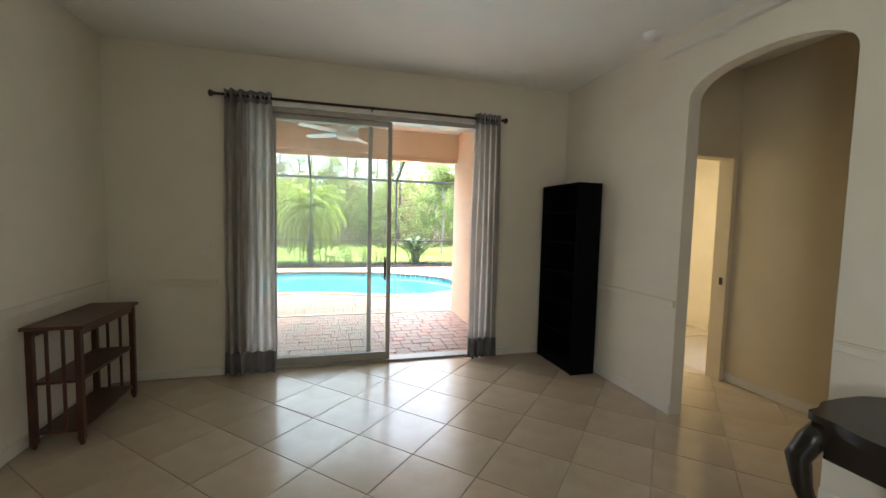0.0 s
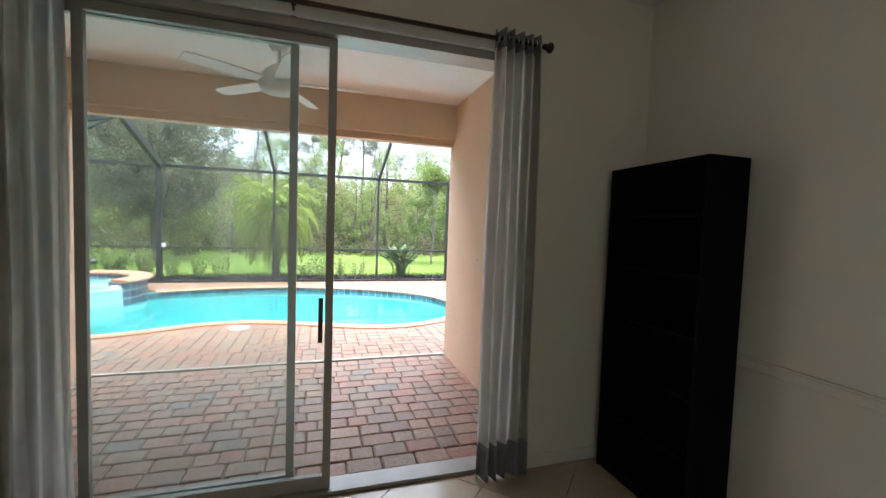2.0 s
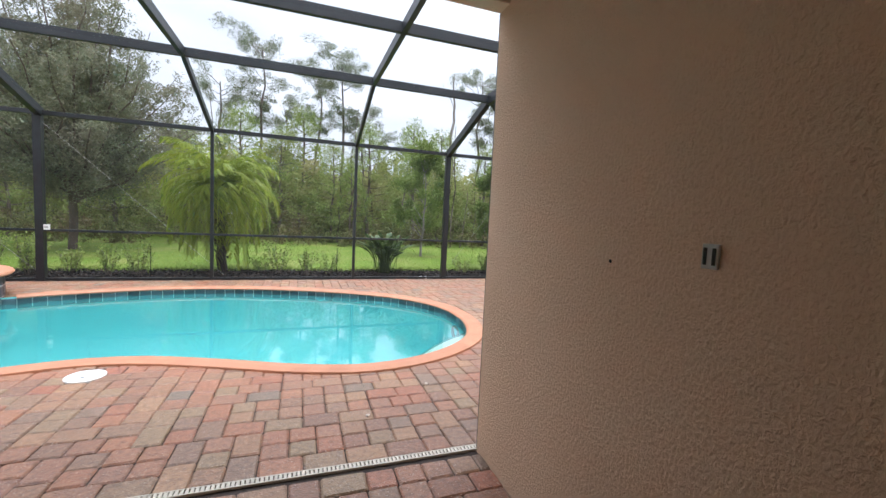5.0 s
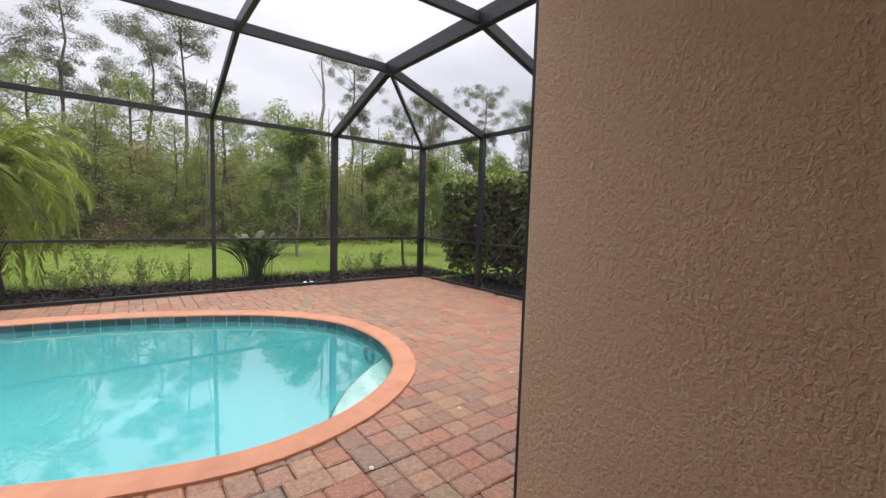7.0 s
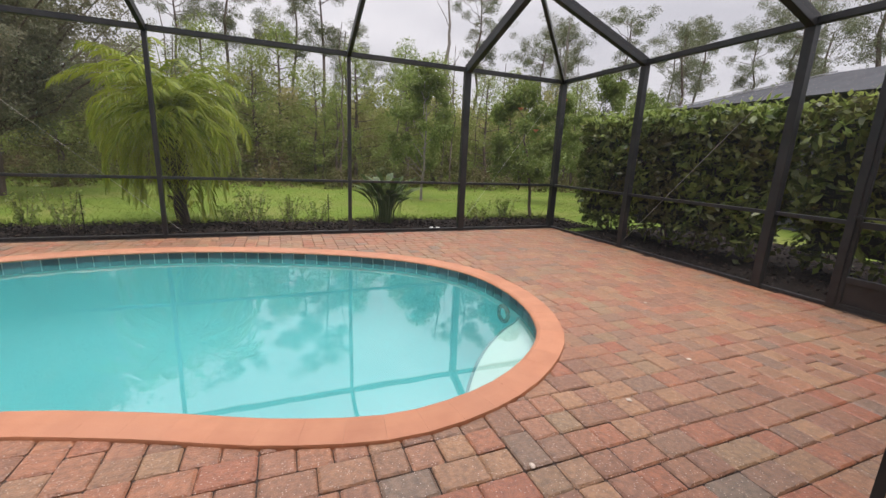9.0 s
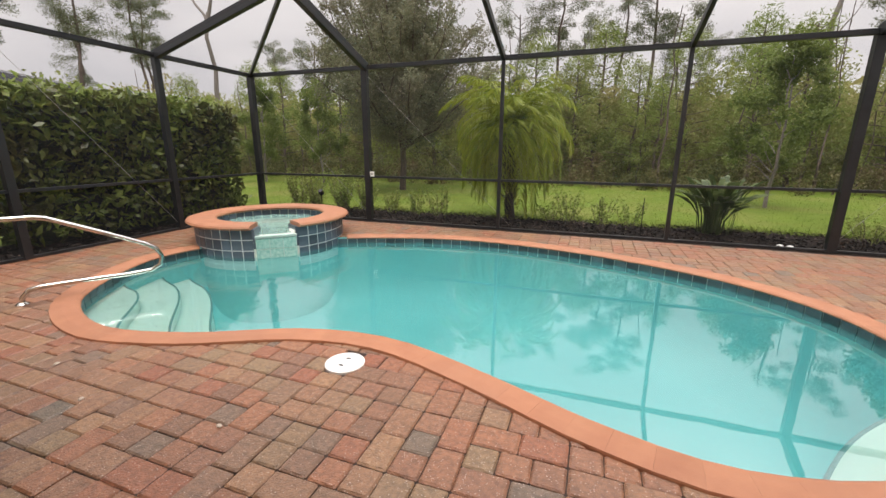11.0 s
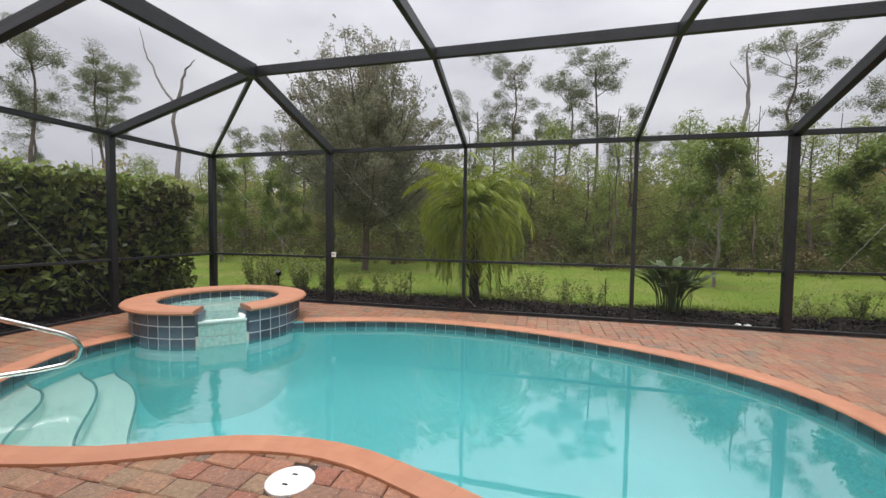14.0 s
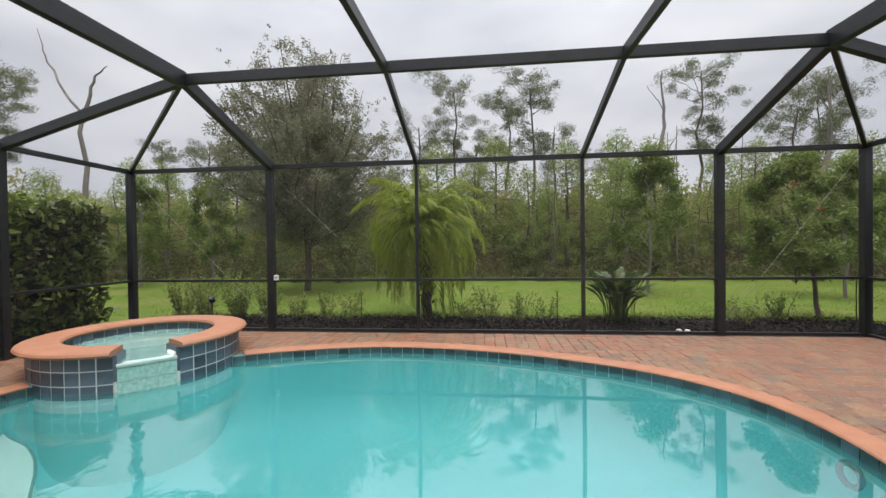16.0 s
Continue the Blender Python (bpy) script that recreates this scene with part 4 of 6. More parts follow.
part("cover", lathe([(0.128, -0.01), (0.128, 0.004), (0.120, 0.007), (0.10, 0.008)], 36), M_WHITE, lid)
for sgn in (-1, 1):
    part("finger_hole", box(-0.016, 0.016, sgn * 0.045 - 0.007, sgn * 0.045 + 0.007, 0.0085, 0.0095), M_EBONY, lid, "dark finger slot")
strip = thing("channel_drain", "narrow white plastic channel drain across the lanai edge", "drain", ((LX0 + LX1) / 2, 6.195, PZ))
hw = (LX1 - LX0) / 2 + 0.02
for sgn in (-1, 1):
    part("edge", box(-hw, hw, sgn * 0.020 - 0.004, sgn * 0.020 + 0.004, -0.01, 0.004), M_CREAM, strip)
bar_bm = box(-0.007, 0.007, -0.016, 0.016, -0.008, 0.003)
bar_me = bpy.data.meshes.new("grate_bar")
bar_bm.to_mesh(bar_me)
bar_bm.free()
bar_me.materials.append(M_CREAM)
for i in range(170):
    ob = new("grate_bar", bar_me)
    ob.parent = strip
    ob.matrix_basis = Matrix.Translation((-hw + 2 * hw * (i + 0.5) / 170, 0, 0))
tag = thing("white_tag", "small white plastic tag on the cage post", "tag", (-2.80, 12.60, 0.86))
part("plate", box(-0.05, 0.05, 0, 0.012, -0.045, 0.045, 0.006), M_WHITE, tag)
part("mark", box(-0.022, 0.026, -0.002, -0.0005, -0.012, 0.018), M_DOORFRAME, tag, "grey printed mark")
petal_me = lathe([(0.016, 0.0), (0.018, 0.004), (0.010, 0.009)], 9)
pm = bpy.data.meshes.new("petal")
petal_me.to_mesh(pm)
petal_me.free()
pm.materials.append(M_PETAL)
for x, y in ((-1.52, 7.01), (-0.61, 7.10), (3.74, 7.63), (2.15, 7.13), (2.95, 7.38), (-2.1, 7.2), (1.62, 6.72), (4.4, 8.6), (-3.0, 7.05)):
    ob = new("petal", pm)
    ob.matrix_basis = pose(x, y, PZ, 0, 0, 40 * x) @ Matrix.Diagonal((1.0, 0.7, 1.0, 1))
    tagged(ob, "small white petal lying on the pavers", "petal", "petals on the patio")

# ---------- cage doors, cables ----------
def cage_door(x, y0, y1, face, label):
    d = thing("screen_door", label, "screen door", (x, (y0 + y1) / 2, PZ))
    w = (y1 - y0) / 2 - 0.04
    for y in (-w, w):
        part("stile", box(-0.02, 0.02, y - 0.03, y + 0.03, 0.02, 2.02, 0.004), M_ALU, d)
    for z0, z1, nm in ((0.02, 0.06, "bottom_rail"), (0.27, 0.33, "kick_rail"), (0.80, 0.86, "mid_rail"), (1.97, 2.03, "top_rail")):
        part(nm, box(-0.02, 0.02, -w + 0.03, w - 0.03, z0, z1, 0.004), M_ALU, d)
    part("kick_plate", box(-0.006, 0.006, -w + 0.03, w - 0.03, 0.06, 0.27), M_ALU, d, "solid bronze kick plate")
    part("handle", bar((face * 0.05, w - 0.22, 0.90), (face * 0.05, w + 0.02, 0.90), 0.02, 0.02), M_ALU, d, "dark lever handle")
    part("post_bracket", box(face * 0.02, face * 0.05, w - 0.03, w, 0.88, 0.92), M_ALU, d)
    return d


cage_door(BX[0], SY_L[3], SY_L[2], 1, "dark bronze screen door in the pool cage")
cage_door(BX[-1], SY_R[3], SY_R[2], -1, "dark bronze screen door in the pool cage")
for x, ys in ((BX[0], SY_L), (BX[-1], SY_R)):
    member("door_header", (x, ys[3], 2.05), (x, ys[2], 2.05), 0.06, 0.06)
for a, b in (((BX[1], BY + 0.02, EAVE - 0.1), (BX[2] + 0.2, BY + 0.02, 0.05)), ((BX[0], SY_L[0], 0.05), (BX[0], SY_L[1] + 0.05, 2.6)), ((BX[1], BY + 0.02, 0.05), (BX[0] + 0.05, BY + 0.02, 2.6)),
             ((BX[4], BY + 0.02, 0.05), (BX[5] - 0.05, BY + 0.02, 2.6)), ((BX[-1], SY_R[0], 0.05), (BX[-1], SY_R[1], 2.4))):
    part("brace_cable", tube([a, b], 0.0022, 6), M_DOORFRAME, cage, "thin steel brace cable")
for x in (LX1 + 0.003, LX0 - 0.028):
    structure("wall_channel", merged(box(x, x + 0.025, LY, LY + 0.014, PZ, 2.415), box(x + 0.006, x + 0.019, LY + 0.014, LY + 0.020, PZ, 2.415)), M_ALU, "dark aluminium channel on the wall corner", "trim")

# ---------- lanai things ----------
fan = thing("ceiling_fan", "white five-bladed ceiling fan with a round hub", "ceiling fan", (0.39, 5.03, 2.86))
part("canopy", lathe([(0.06, -0.06), (0.075, -0.03), (0.078, 0.0)], 24), M_WHITE, fan, "", True)
part("downrod", tube([(0, 0, -0.20), (0, 0, -0.03)], 0.014), M_WHITE, fan)
part("motor", lathe([(0.05, -0.385), (0.12, -0.37), (0.145, -0.33), (0.14, -0.27), (0.10, -0.21), (0.05, -0.17)], 32), M_WHITE, fan, "", True)
for k in range(5):
    ang = radians(-5 + 72 * k)
    outline = [(0.12, -0.05), (0.30, -0.062), (0.60, -0.055), (0.655, -0.035), (0.655, 0.045), (0.60, 0.06), (0.30, 0.06), (0.12, 0.045)]
    blade = part("blade", prism(outline, -0.004, 0.004), M_WHITE, fan)
    blade.matrix_basis = Matrix.Translation((0, 0, -0.30)) @ Matrix.Rotation(ang, 4, "Z") @ Matrix.Rotation(radians(11), 4, "X")
outlet = thing("wall_outlet", "small grey metal outlet box on the stucco wall", "outlet", (LX1, 4.86, 1.235))
part("plate", box(-0.010, 0.0, -0.022, 0.022, -0.032, 0.032, 0.003), M_DOORFRAME, outlet)
for sgn in (-1, 1):
    part("socket", box(-0.0115, -0.0102, sgn * 0.012 - 0.005, sgn * 0.012 + 0.005, -0.022, 0.022), M_EBONY, outlet, "dark socket")
anchor = thing("wall_anchor", "small dark screw hole plug in the stucco", "wall plug", (LX1, 5.27, 1.215))
part("plug", lathe([(0.006, 0.0), (0.006, 0.002), (0.003, 0.004)], 12), M_EBONY, anchor)
anchor.matrix_basis = pose(LX1, 5.215, 1.183, 0, -90, 0)

# ---------- living room things ----------
rod = thing("curtain_rod", "brown metal curtain rod with round finials", "curtain rod", (0.57, 3.735, 2.554))
part("pole", tube([(-1.36, 0, 0), (1.36, 0, 0)], 0.0125, 12), M_BRONZE, rod, "", True)
for sgn in (-1, 1):
    f = part("finial", lathe([(0.012, 0.0), (0.018, 0.01), (0.014, 0.02), (0.028, 0.035), (0.030, 0.05), (0.014, 0.062)], 16), M_BRONZE, rod, "", True)
    f.matrix_basis = pose(sgn * 1.36, 0, 0, 0, 90 * sgn, 0)
for x in (-1.25, 0.0, 1.25):
    part("bracket", merged(box(x - 0.006, x + 0.006, -0.004, 0.055, -0.03, -0.014, 0.002), box(x - 0.012, x + 0.012, 0.045, 0.0552, -0.05, 0.03, 0.002)), M_BRONZE, rod)


def curtain(x0, x1, folds, flare, label):
    c = thing("curtain", label, "curtain", ((x0 + x1) / 2, 3.735, 0), group="curtains at the sliding door")
    def cloth(z0, z1, rows):
        cols_ = folds * 10
        verts, faces = [], []
        for j in range(rows + 1):
            z = z0 + (z1 - z0) * j / rows
            wide = 1 + flare * (1 - z / 2.6)
            for i in range(cols_ + 1):
                u = i / cols_
                x = (u - 0.5) * (x1 - x0) * wide + 0.006 * math.sin(9 * u + 3 * z)
                y = 0.038 * math.sin(2 * math.pi * folds * u + 0.5 * math.sin(1.3 * z + 4 * u)) * (0.85 + 0.3 * math.sin(5 * u + 1))
                verts.append((x, y, z))
        for j in range(rows):
            for i in range(cols_):
                k = j * (cols_ + 1) + i
                faces.append((k, k + 1, k + cols_ + 2, k + cols_ + 1))
        return verts, faces
    for nm, z0, z1, rows, mat, lb in (("hem", 0.012, 0.22, 4, M_HEM, "darker hem band"), ("cloth", 0.22, 2.50, 24, M_CURTAIN, "grey striped sheer cloth"), ("heading", 2.50, 2.605, 3, M_HEM, "dark heading band with rings")):
        v, f = cloth(z0, z1, rows)
        ob = mesh_object(nm, v, f, mat, c, True)
        ob["label"] = lb
        md = ob.modifiers.new("thick", "SOLIDIFY")
        md.thickness = 0.003
    for i in range(folds * 2):
        u = (i + 0.5) / (folds * 2)
        g = part("grommet", tube([(0.0, 0.024 * math.cos(2 * math.pi * k / 14), 0.024 * math.sin(2 * math.pi * k / 14)) for k in range(14)], 0.004, 6, True), M_CHROME, c)
        g.matrix_basis = Matrix.Translation(((u - 0.5) * (x1 - x0), 0, 2.554))
    return c


curtain(-0.73, -0.33, 5, 0.12, "grey sheer curtain with a dark hem gathered at the rod")
curtain(1.63, 1.92, 5, 0.12, "grey sheer curtain with a dark hem bunched at the rod")

case = thing("bookcase", "tall black open bookcase standing against the wall", "bookcase", (2.59, 3.40, 0))
bx0, bx1, by0, by1, bh = -0.145, 0.118, -0.335, 0.328, 1.878
part("side_panel", box(bx0, bx1, by0, by0 + 0.02, 0, bh, 0.002), M_BLACK, case)
part("side_panel", box(bx0, bx1, by1 - 0.02, by1, 0, bh, 0.002), M_BLACK, case)
part("top_panel", box(bx0, bx1, by0 + 0.02, by1 - 0.02, bh - 0.02, bh, 0.002), M_BLACK, case)
part("back_panel", box(bx1 - 0.008, bx1, by0 + 0.02, by1 - 0.02, 0.06, bh - 0.02), M_BLACK, case)
part("plinth", box(bx0 + 0.01, bx0 + 0.025, by0 + 0.02, by1 - 0.02, 0, 0.06), M_BLACK, case)
for i in range(6):
    z = 0.06 + i * 0.305
    part("shelf", box(bx0 + 0.004, bx1 - 0.008, by0 + 0.02, by1 - 0.02, z, z + 0.018, 0.001), M_BLACK, case)

con = thing("console_shelf", "low cherry wood slatted console shelf against the wall", "console table", (-1.47, 3.07, 0))
cx, cy = 0.125, 0.355
part("tabletop", box(-0.16, 0.165, -0.39, 0.38, 0.755, 0.778, 0.006), M_WOOD, con, "dark polished top")
for sx in (-1, 1):
    for sy in (-1, 1):
        part("leg", merged(box(sx * cx - 0.018, sx * cx + 0.018, sy * cy - 0.018, sy * cy + 0.018, 0.03, 0.755, 0.003), lathe([(0.010, 0.0), (0.016, 0.012), (0.014, 0.03)], 10, (sx * cx, sy * cy, 0))), M_WOOD, con)
for z in (0.085, 0.405):
    part("shelf", box(-cx, cx, -cy, cy, z, z + 0.018, 0.003), M_WOOD, con)
for z in (0.735,):
    for sx in (-1, 1):
        part("apron", box(sx * cx - 0.008, sx * cx + 0.008, -cy + 0.018, cy - 0.018, z - 0.03, z + 0.02, 0.002), M_WOOD, con)
for sy in (-1, 1):
    for i in (-1, 1):
        for z0, z1 in ((0.103, 0.405), (0.423, 0.755)):
            part("slat", box(i * 0.042 - 0.009, i * 0.042 + 0.009, sy * cy - 0.006, sy * cy + 0.006, z0, z1, 0.002), M_WOOD, con)

tab = thing("carved_side_table", "dark carved side table with curved cabriole legs", "side table", (2.40, 0.50, 0))
outline = []
for k in range(64):
    a = 2 * math.pi * k / 64
    sc = 1 + 0.035 * math.cos(8 * a)
    c, s_ = math.cos(a), math.sin(a)
    outline.append((0.335 * sc * math.copysign(abs(c) ** 0.45, c), 0.40 * sc * math.copysign(abs(s_) ** 0.45, s_)))
part("tabletop", prism(outline, 0.695, 0.725), M_EBONY, tab, "scalloped dark top")
part("moulding", prism([(x * 0.95, y * 0.95) for x, y in outline], 0.67, 0.695), M_EBONY, tab)
for nm, b in (("apron", (-0.24, 0.24, -0.345, -0.325)), ("apron", (-0.24, 0.24, 0.325, 0.345)), ("apron", (-0.285, -0.265, -0.30, 0.30)), ("apron", (0.265, 0.285, -0.30, 0.30))):
    part(nm, box(*b, 0.55, 0.67, 0.006), M_EBONY, tab)
for sx in (-1, 1):
    for sy in (-1, 1):
        pts = [(sx * 0.255, sy * 0.315, 0.67), (sx * 0.285, sy * 0.345, 0.60), (sx * 0.31, sy * 0.37, 0.52), (sx * 0.295, sy * 0.355, 0.40), (sx * 0.26, sy * 0.32, 0.26), (sx * 0.245, sy * 0.305, 0.13), (sx * 0.265, sy * 0.325, 0.05), (sx * 0.30, sy * 0.36, 0.012)]
        part("leg", tube(pts, 0.03, 10, radii=[0.045, 0.05, 0.046, 0.036, 0.025, 0.02, 0.024, 0.012]), M_EBONY, tab, "", True)

smoke = thing("smoke_detector", "round white smoke detector on the ceiling", "smoke detector", (2.56, 2.36, CEIL))
part("base", lathe([(0.05, -0.045), (0.062, -0.03), (0.068, -0.012), (0.072, 0.0)], 28), M_WHITE, smoke, "", True)
switch = thing("light_switch", "small cream switch plate on the wall", "light switch", (-0.90, YW, 1.185))
part("plate", box(-0.036, 0.036, -0.007, 0.0, -0.058, 0.058, 0.003), M_TRIM, switch)
part("toggle", box(-0.006, 0.006, -0.016, -0.0072, -0.014, 0.014, 0.002), M_TRIM, switch)
# trims
CR = 0.875
for nm, b in (("chair_rail", (XL, XL + 0.022, WY1 + 0.01, YW)), ("chair_rail", (XL + 0.022, DX0 - 0.25, YW - 0.02, YW)), ("chair_rail", (XR - 0.022, XR, AY1 + 0.01, YW)), ("chair_rail", (XR - 0.022, XR, YB, AY0 - 0.01))):
    structure(nm, merged(box(*b, CR - 0.025, CR + 0.02, 0.006), box(*b, CR + 0.021, CR + 0.03)), M_WALL, "slim painted chair rail moulding", "trim")
for b in ((XL, XL + 0.013, YB, YW), (XL + 0.013, DX0 - 0.02, YW - 0.013, YW), (DX1 + 0.02, XR - 0.013, YW - 0.013, YW), (XR - 0.013, XR, AY1, YW), (XR - 0.013, XR, YB, AY0), (HX - 0.013, HX, YB, 2.64)):
    structure("baseboard", box(*b, 0.002, 0.085, 0.003), M_TRIM, "low painted baseboard", "trim")
dr2 = thing("door_2", "open doorway with a plain painted casing", "doorway", (3.44, 2.65, 0), kind="structure")
for nm, b in (("casing", (0.36, 0.41, -0.015, 0.135, 0, 2.17)), ("casing", (-0.41, -0.36, -0.015, 0.135, 0, 2.17)), ("head_casing", (-0.36, 0.36, -0.015, 0.135, 2.12, 2.17))):
    part(nm, box(*b, 0.004), M_HALL, dr2)
part("strike_plate", box(0.352, 0.36, 0.02, 0.05, 0.93, 1.0), M_BRONZE, dr2, "dark metal strike plate")

win = thing("window_1", "white framed window in the side wall", "window", (XL - 0.075, (WY0 + WY1) / 2, WZ0), kind="structure")
ww, wh = (WY1 - WY0) / 2, WZ1 - WZ0
for nm, b in (("window_frame", (-ww, -ww + 0.05, 0, wh)), ("window_frame", (ww - 0.05, ww, 0, wh)), ("window_frame", (-ww + 0.05, ww - 0.05, 0, 0.05)), ("window_frame", (-ww + 0.05, ww - 0.05, wh - 0.05, wh)), ("mullion", (-0.02, 0.02, 0.05, wh - 0.05))):
    part(nm, box(-0.03, 0.03, *b, 0.003), M_TRIM, win)
for y0, y1 in ((-ww + 0.05, -0.02), (0.02, ww - 0.05)):
    wp_ = part("pane", box(-0.003, 0.003, y0, y1, 0.05, wh - 0.05), M_GLASS, win, "clear glass pane with a painted milky haze")
    wp_.visible_shadow = False

# ---------- planting ----------
RNG = np.random.default_rng(7)


def quads(name, co, mat, parent=None):
    """A mesh of loose four-cornered leaves from an (n, 4, 3) array."""
    n = len(co)
    me = bpy.data.meshes.new(name)
    me.vertices.add(n * 4)
    me.vertices.foreach_set("co", np.ascontiguousarray(co, dtype=np.float32).ravel())
    me.loops.add(n * 4)
    me.loops.foreach_set("vertex_index", np.arange(n * 4, dtype=np.int32))
    me.polygons.add(n)
    me.polygons.foreach_set("loop_start", np.arange(0, n * 4, 4, dtype=np.int32))
    me.update(calc_edges=True)
    me.materials.append(mat)
    ob = new(name, me)
    if parent:
        ob.parent = parent
    return ob


def leaf_array(centres, long, wide, flat=0.0):
    """Leaves at the centres, in random directions; flat tends them to lie level."""
    n = len(centres)
    d = RNG.normal(size=(n, 3))
    d[:, 2] *= 1 - flat
    d /= np.linalg.norm(d, axis=1, keepdims=True)
    u = np.cross(d, RNG.normal(size=(n, 3)))
    u /= np.linalg.norm(u, axis=1, keepdims=True) + 1e-9
    L = (long * RNG.uniform(0.6, 1.3, n))[:, None]
    W = (wide * RNG.uniform(0.6, 1.3, n))[:, None]
    c = centres
    return np.stack([c - d * L / 2, c + u * W / 2 - d * L * 0.05, c + d * L / 2, c - u * W / 2 - d * L * 0.05], 1)


def clumps(centres, radii, most, squash=1.0, tight=0.7, full=0.0):
    """Points in loose balls; below the full radius a ball holds fewer of them."""
    out = []
    for c, r in zip(centres, radii):
        per = max(7, int(most * min(1.0, (r / full) ** 1.7))) if full else most
        p = RNG.normal(size=(per, 3))
        p /= np.linalg.norm(p, axis=1, keepdims=True)
        p *= (RNG.uniform(0.05, 1.0, (per, 1)) ** tight) * r
        p[:, 2] *= squash
        out.append(p + c)
    return np.concatenate(out)


def limb(a, b, r0, r1, sag=0.0, sides=6):
    a, b = np.array(a), np.array(b)
    k = 6
    pts = [tuple(a + (b - a) * i / k + np.array((0, 0, -sag * math.sin(math.pi * i / k))) + RNG.normal(0, 0.015, 3) * np.linalg.norm(b - a) * (0 < i < k)) for i in range(k + 1)]
    return tube(pts, r0, sides, radii=[r0 + (r1 - r0) * i / k for i in range(k + 1)])


def leafy_tree(name, label, height, spread, trunk_r, clear, nclump, per, leaf, mat, bark, crown_shape=1.0, foot=0.0):
    """A broadleaf tree: tapered trunk, limbs, and a crown of clumps of small leaves."""
    t = thing(name, label, "tree")
    tr = limb((foot, 0, -0.1), (0.05 * spread, 0.03, height * 0.75), trunk_r, trunk_r * 0.3, 0, 8)
    cs, rs = [], []
    for k in range(nclump):
        h = RNG.uniform(0, 1)
        rad = spread * (0.16 + 0.84 * math.sin(math.pi * (0.2 + 0.78 * h)) ** crown_shape) * RNG.uniform(0.35, 1.0)
        a = RNG.uniform(0, 2 * math.pi)
        rad *= 0.85 + 0.5 * noise.noise(Vector((2 * math.cos(a), 2 * math.sin(a), 4 * h)))
        c = np.array((rad * math.cos(a), rad * math.sin(a), clear + (height - clear) * h))
        cs.append(c)
        rs.append(spread * RNG.uniform(0.12, 0.24))
        if k % 3 == 0:
            merged(tr, limb((0, 0, max(clear * 0.7, c[2] - rad * 0.8)), tuple(c), trunk_r * 0.3, trunk_r * 0.05, -0.05 * spread, 5))
    part("trunk", tr, bark, t)
    quads("crown", leaf_array(clumps(cs, rs, per), leaf, leaf * 0.5), mat, t)
    return t


def pine_tree(label, height, branches, lean):
    """A bare straight trunk with short rising boughs high up, each ending in flat airy needle tufts."""
    t = thing("pine_tree", label, "pine tree", group="tall pines beyond the lawn")
    top = np.array((lean, 0.2, height))
    tr = limb((0, 0, -0.1), tuple(top), 0.12, 0.03, 0, 7)
    cs, rs = [], []
    for k in range(branches):
        h = 0.52 + 0.47 * RNG.uniform(0, 1) ** 0.75
        a = RNG.uniform(0, 2 * math.pi)
        reach = RNG.uniform(0.25, 1.0) * (0.5 + 1.5 * math.sin(math.pi * min(1.0, (1.02 - h) / 0.5) ** 0.55))
        base = top * h
        tip = base + np.array((reach * math.cos(a), reach * math.sin(a), 0.15 + reach * RNG.uniform(0.2, 0.9)))
        merged(tr, limb(tuple(base), tuple(tip), 0.020, 0.007, 0.06, 4))
        for q in range(5):
            u = RNG.uniform(0.5, 1.12)
            cs.append(base + (tip - base) * u + RNG.normal(0, 0.22, 3) * np.array((1, 1, 0.8)) + np.array((0, 0, 0.08)))
            rs.append(RNG.uniform(0.26, 0.52))
    part("trunk", tr, M_BARK, t)
    quads("crown", leaf_array(clumps(cs, rs, 150, 0.7, 0.5), 0.12, 0.026), M_LEAF_PINE, t)
    return t


# tall pines
pines = [pine_tree("tall thin pine with a sparse crown", 10.0, 17, 0.3), pine_tree("tall thin pine with a tufted crown", 8.9, 15, -0.4), pine_tree("tall pine with a broad airy crown", 10.9, 21, 0.1), pine_tree("slim pine with few high tufts", 8.5, 11, 0.5)]
spots = [(-1.2, 30, 2, 0.98), (2.1, 31, 0, 1.0), (3.6, 29, 0, 1.05), (5.0, 30, 3, 0.9), (12.4, 30, 2, 1.04), (18, 29, 0, 1.0), (19.6, 31, 1, 1.0), (-2.9, 29, 1, 0.95),
         (-20, 31, 3, 1.0), (-24, 24, 0, 1.06), (-28, 27, 2, 1.1), (-33, 26, 1, 1.15), (-19, 15, 1, 1.0), (-21, 19, 0, 1.0), (-26, 16, 2, 0.95), (-30, 20, 3, 1.2), (0.4, 33, 1, 0.95), (8.2, 31, 1, 0.72),
         (9.4, 33, 3, 0.8), (15, 27, 1, 0.9), (22, 28, 2, 1.0), (25, 25, 0, 1.0), (28, 29, 1, 1.1), (21, 22, 3, 1.0), (24, 19, 1, 1.0), (27, 21, 2, 1.0), (30, 17, 0, 1.1), (22, 15, 1, 1.15), (26, 13, 2, 1.1),
         (33, 22, 3, 1.2), (-12, 30, 1, 0.85), (-15, 28, 3, 0.9), (-38, 18, 0, 1.3), (35, 28, 2, 1.1), (-6.0, 33, 3, 0.75), (6.6, 34, 2, 0.66)]
used = set()
for i, (x, y, v, sc) in enumerate(spots):
    m = pose(x, y, -0.1, 0, 0, 67 * i) @ Matrix.Diagonal((sc, sc, sc, 1))
    if v not in used:
        used.add(v)
        pines[v].matrix_basis = m
    else:
        ob = copy_thing(pines[v], pose(x, y, -0.1, 0, 0, 67 * i))
        ob.scale = (sc, sc, sc * 0.95)

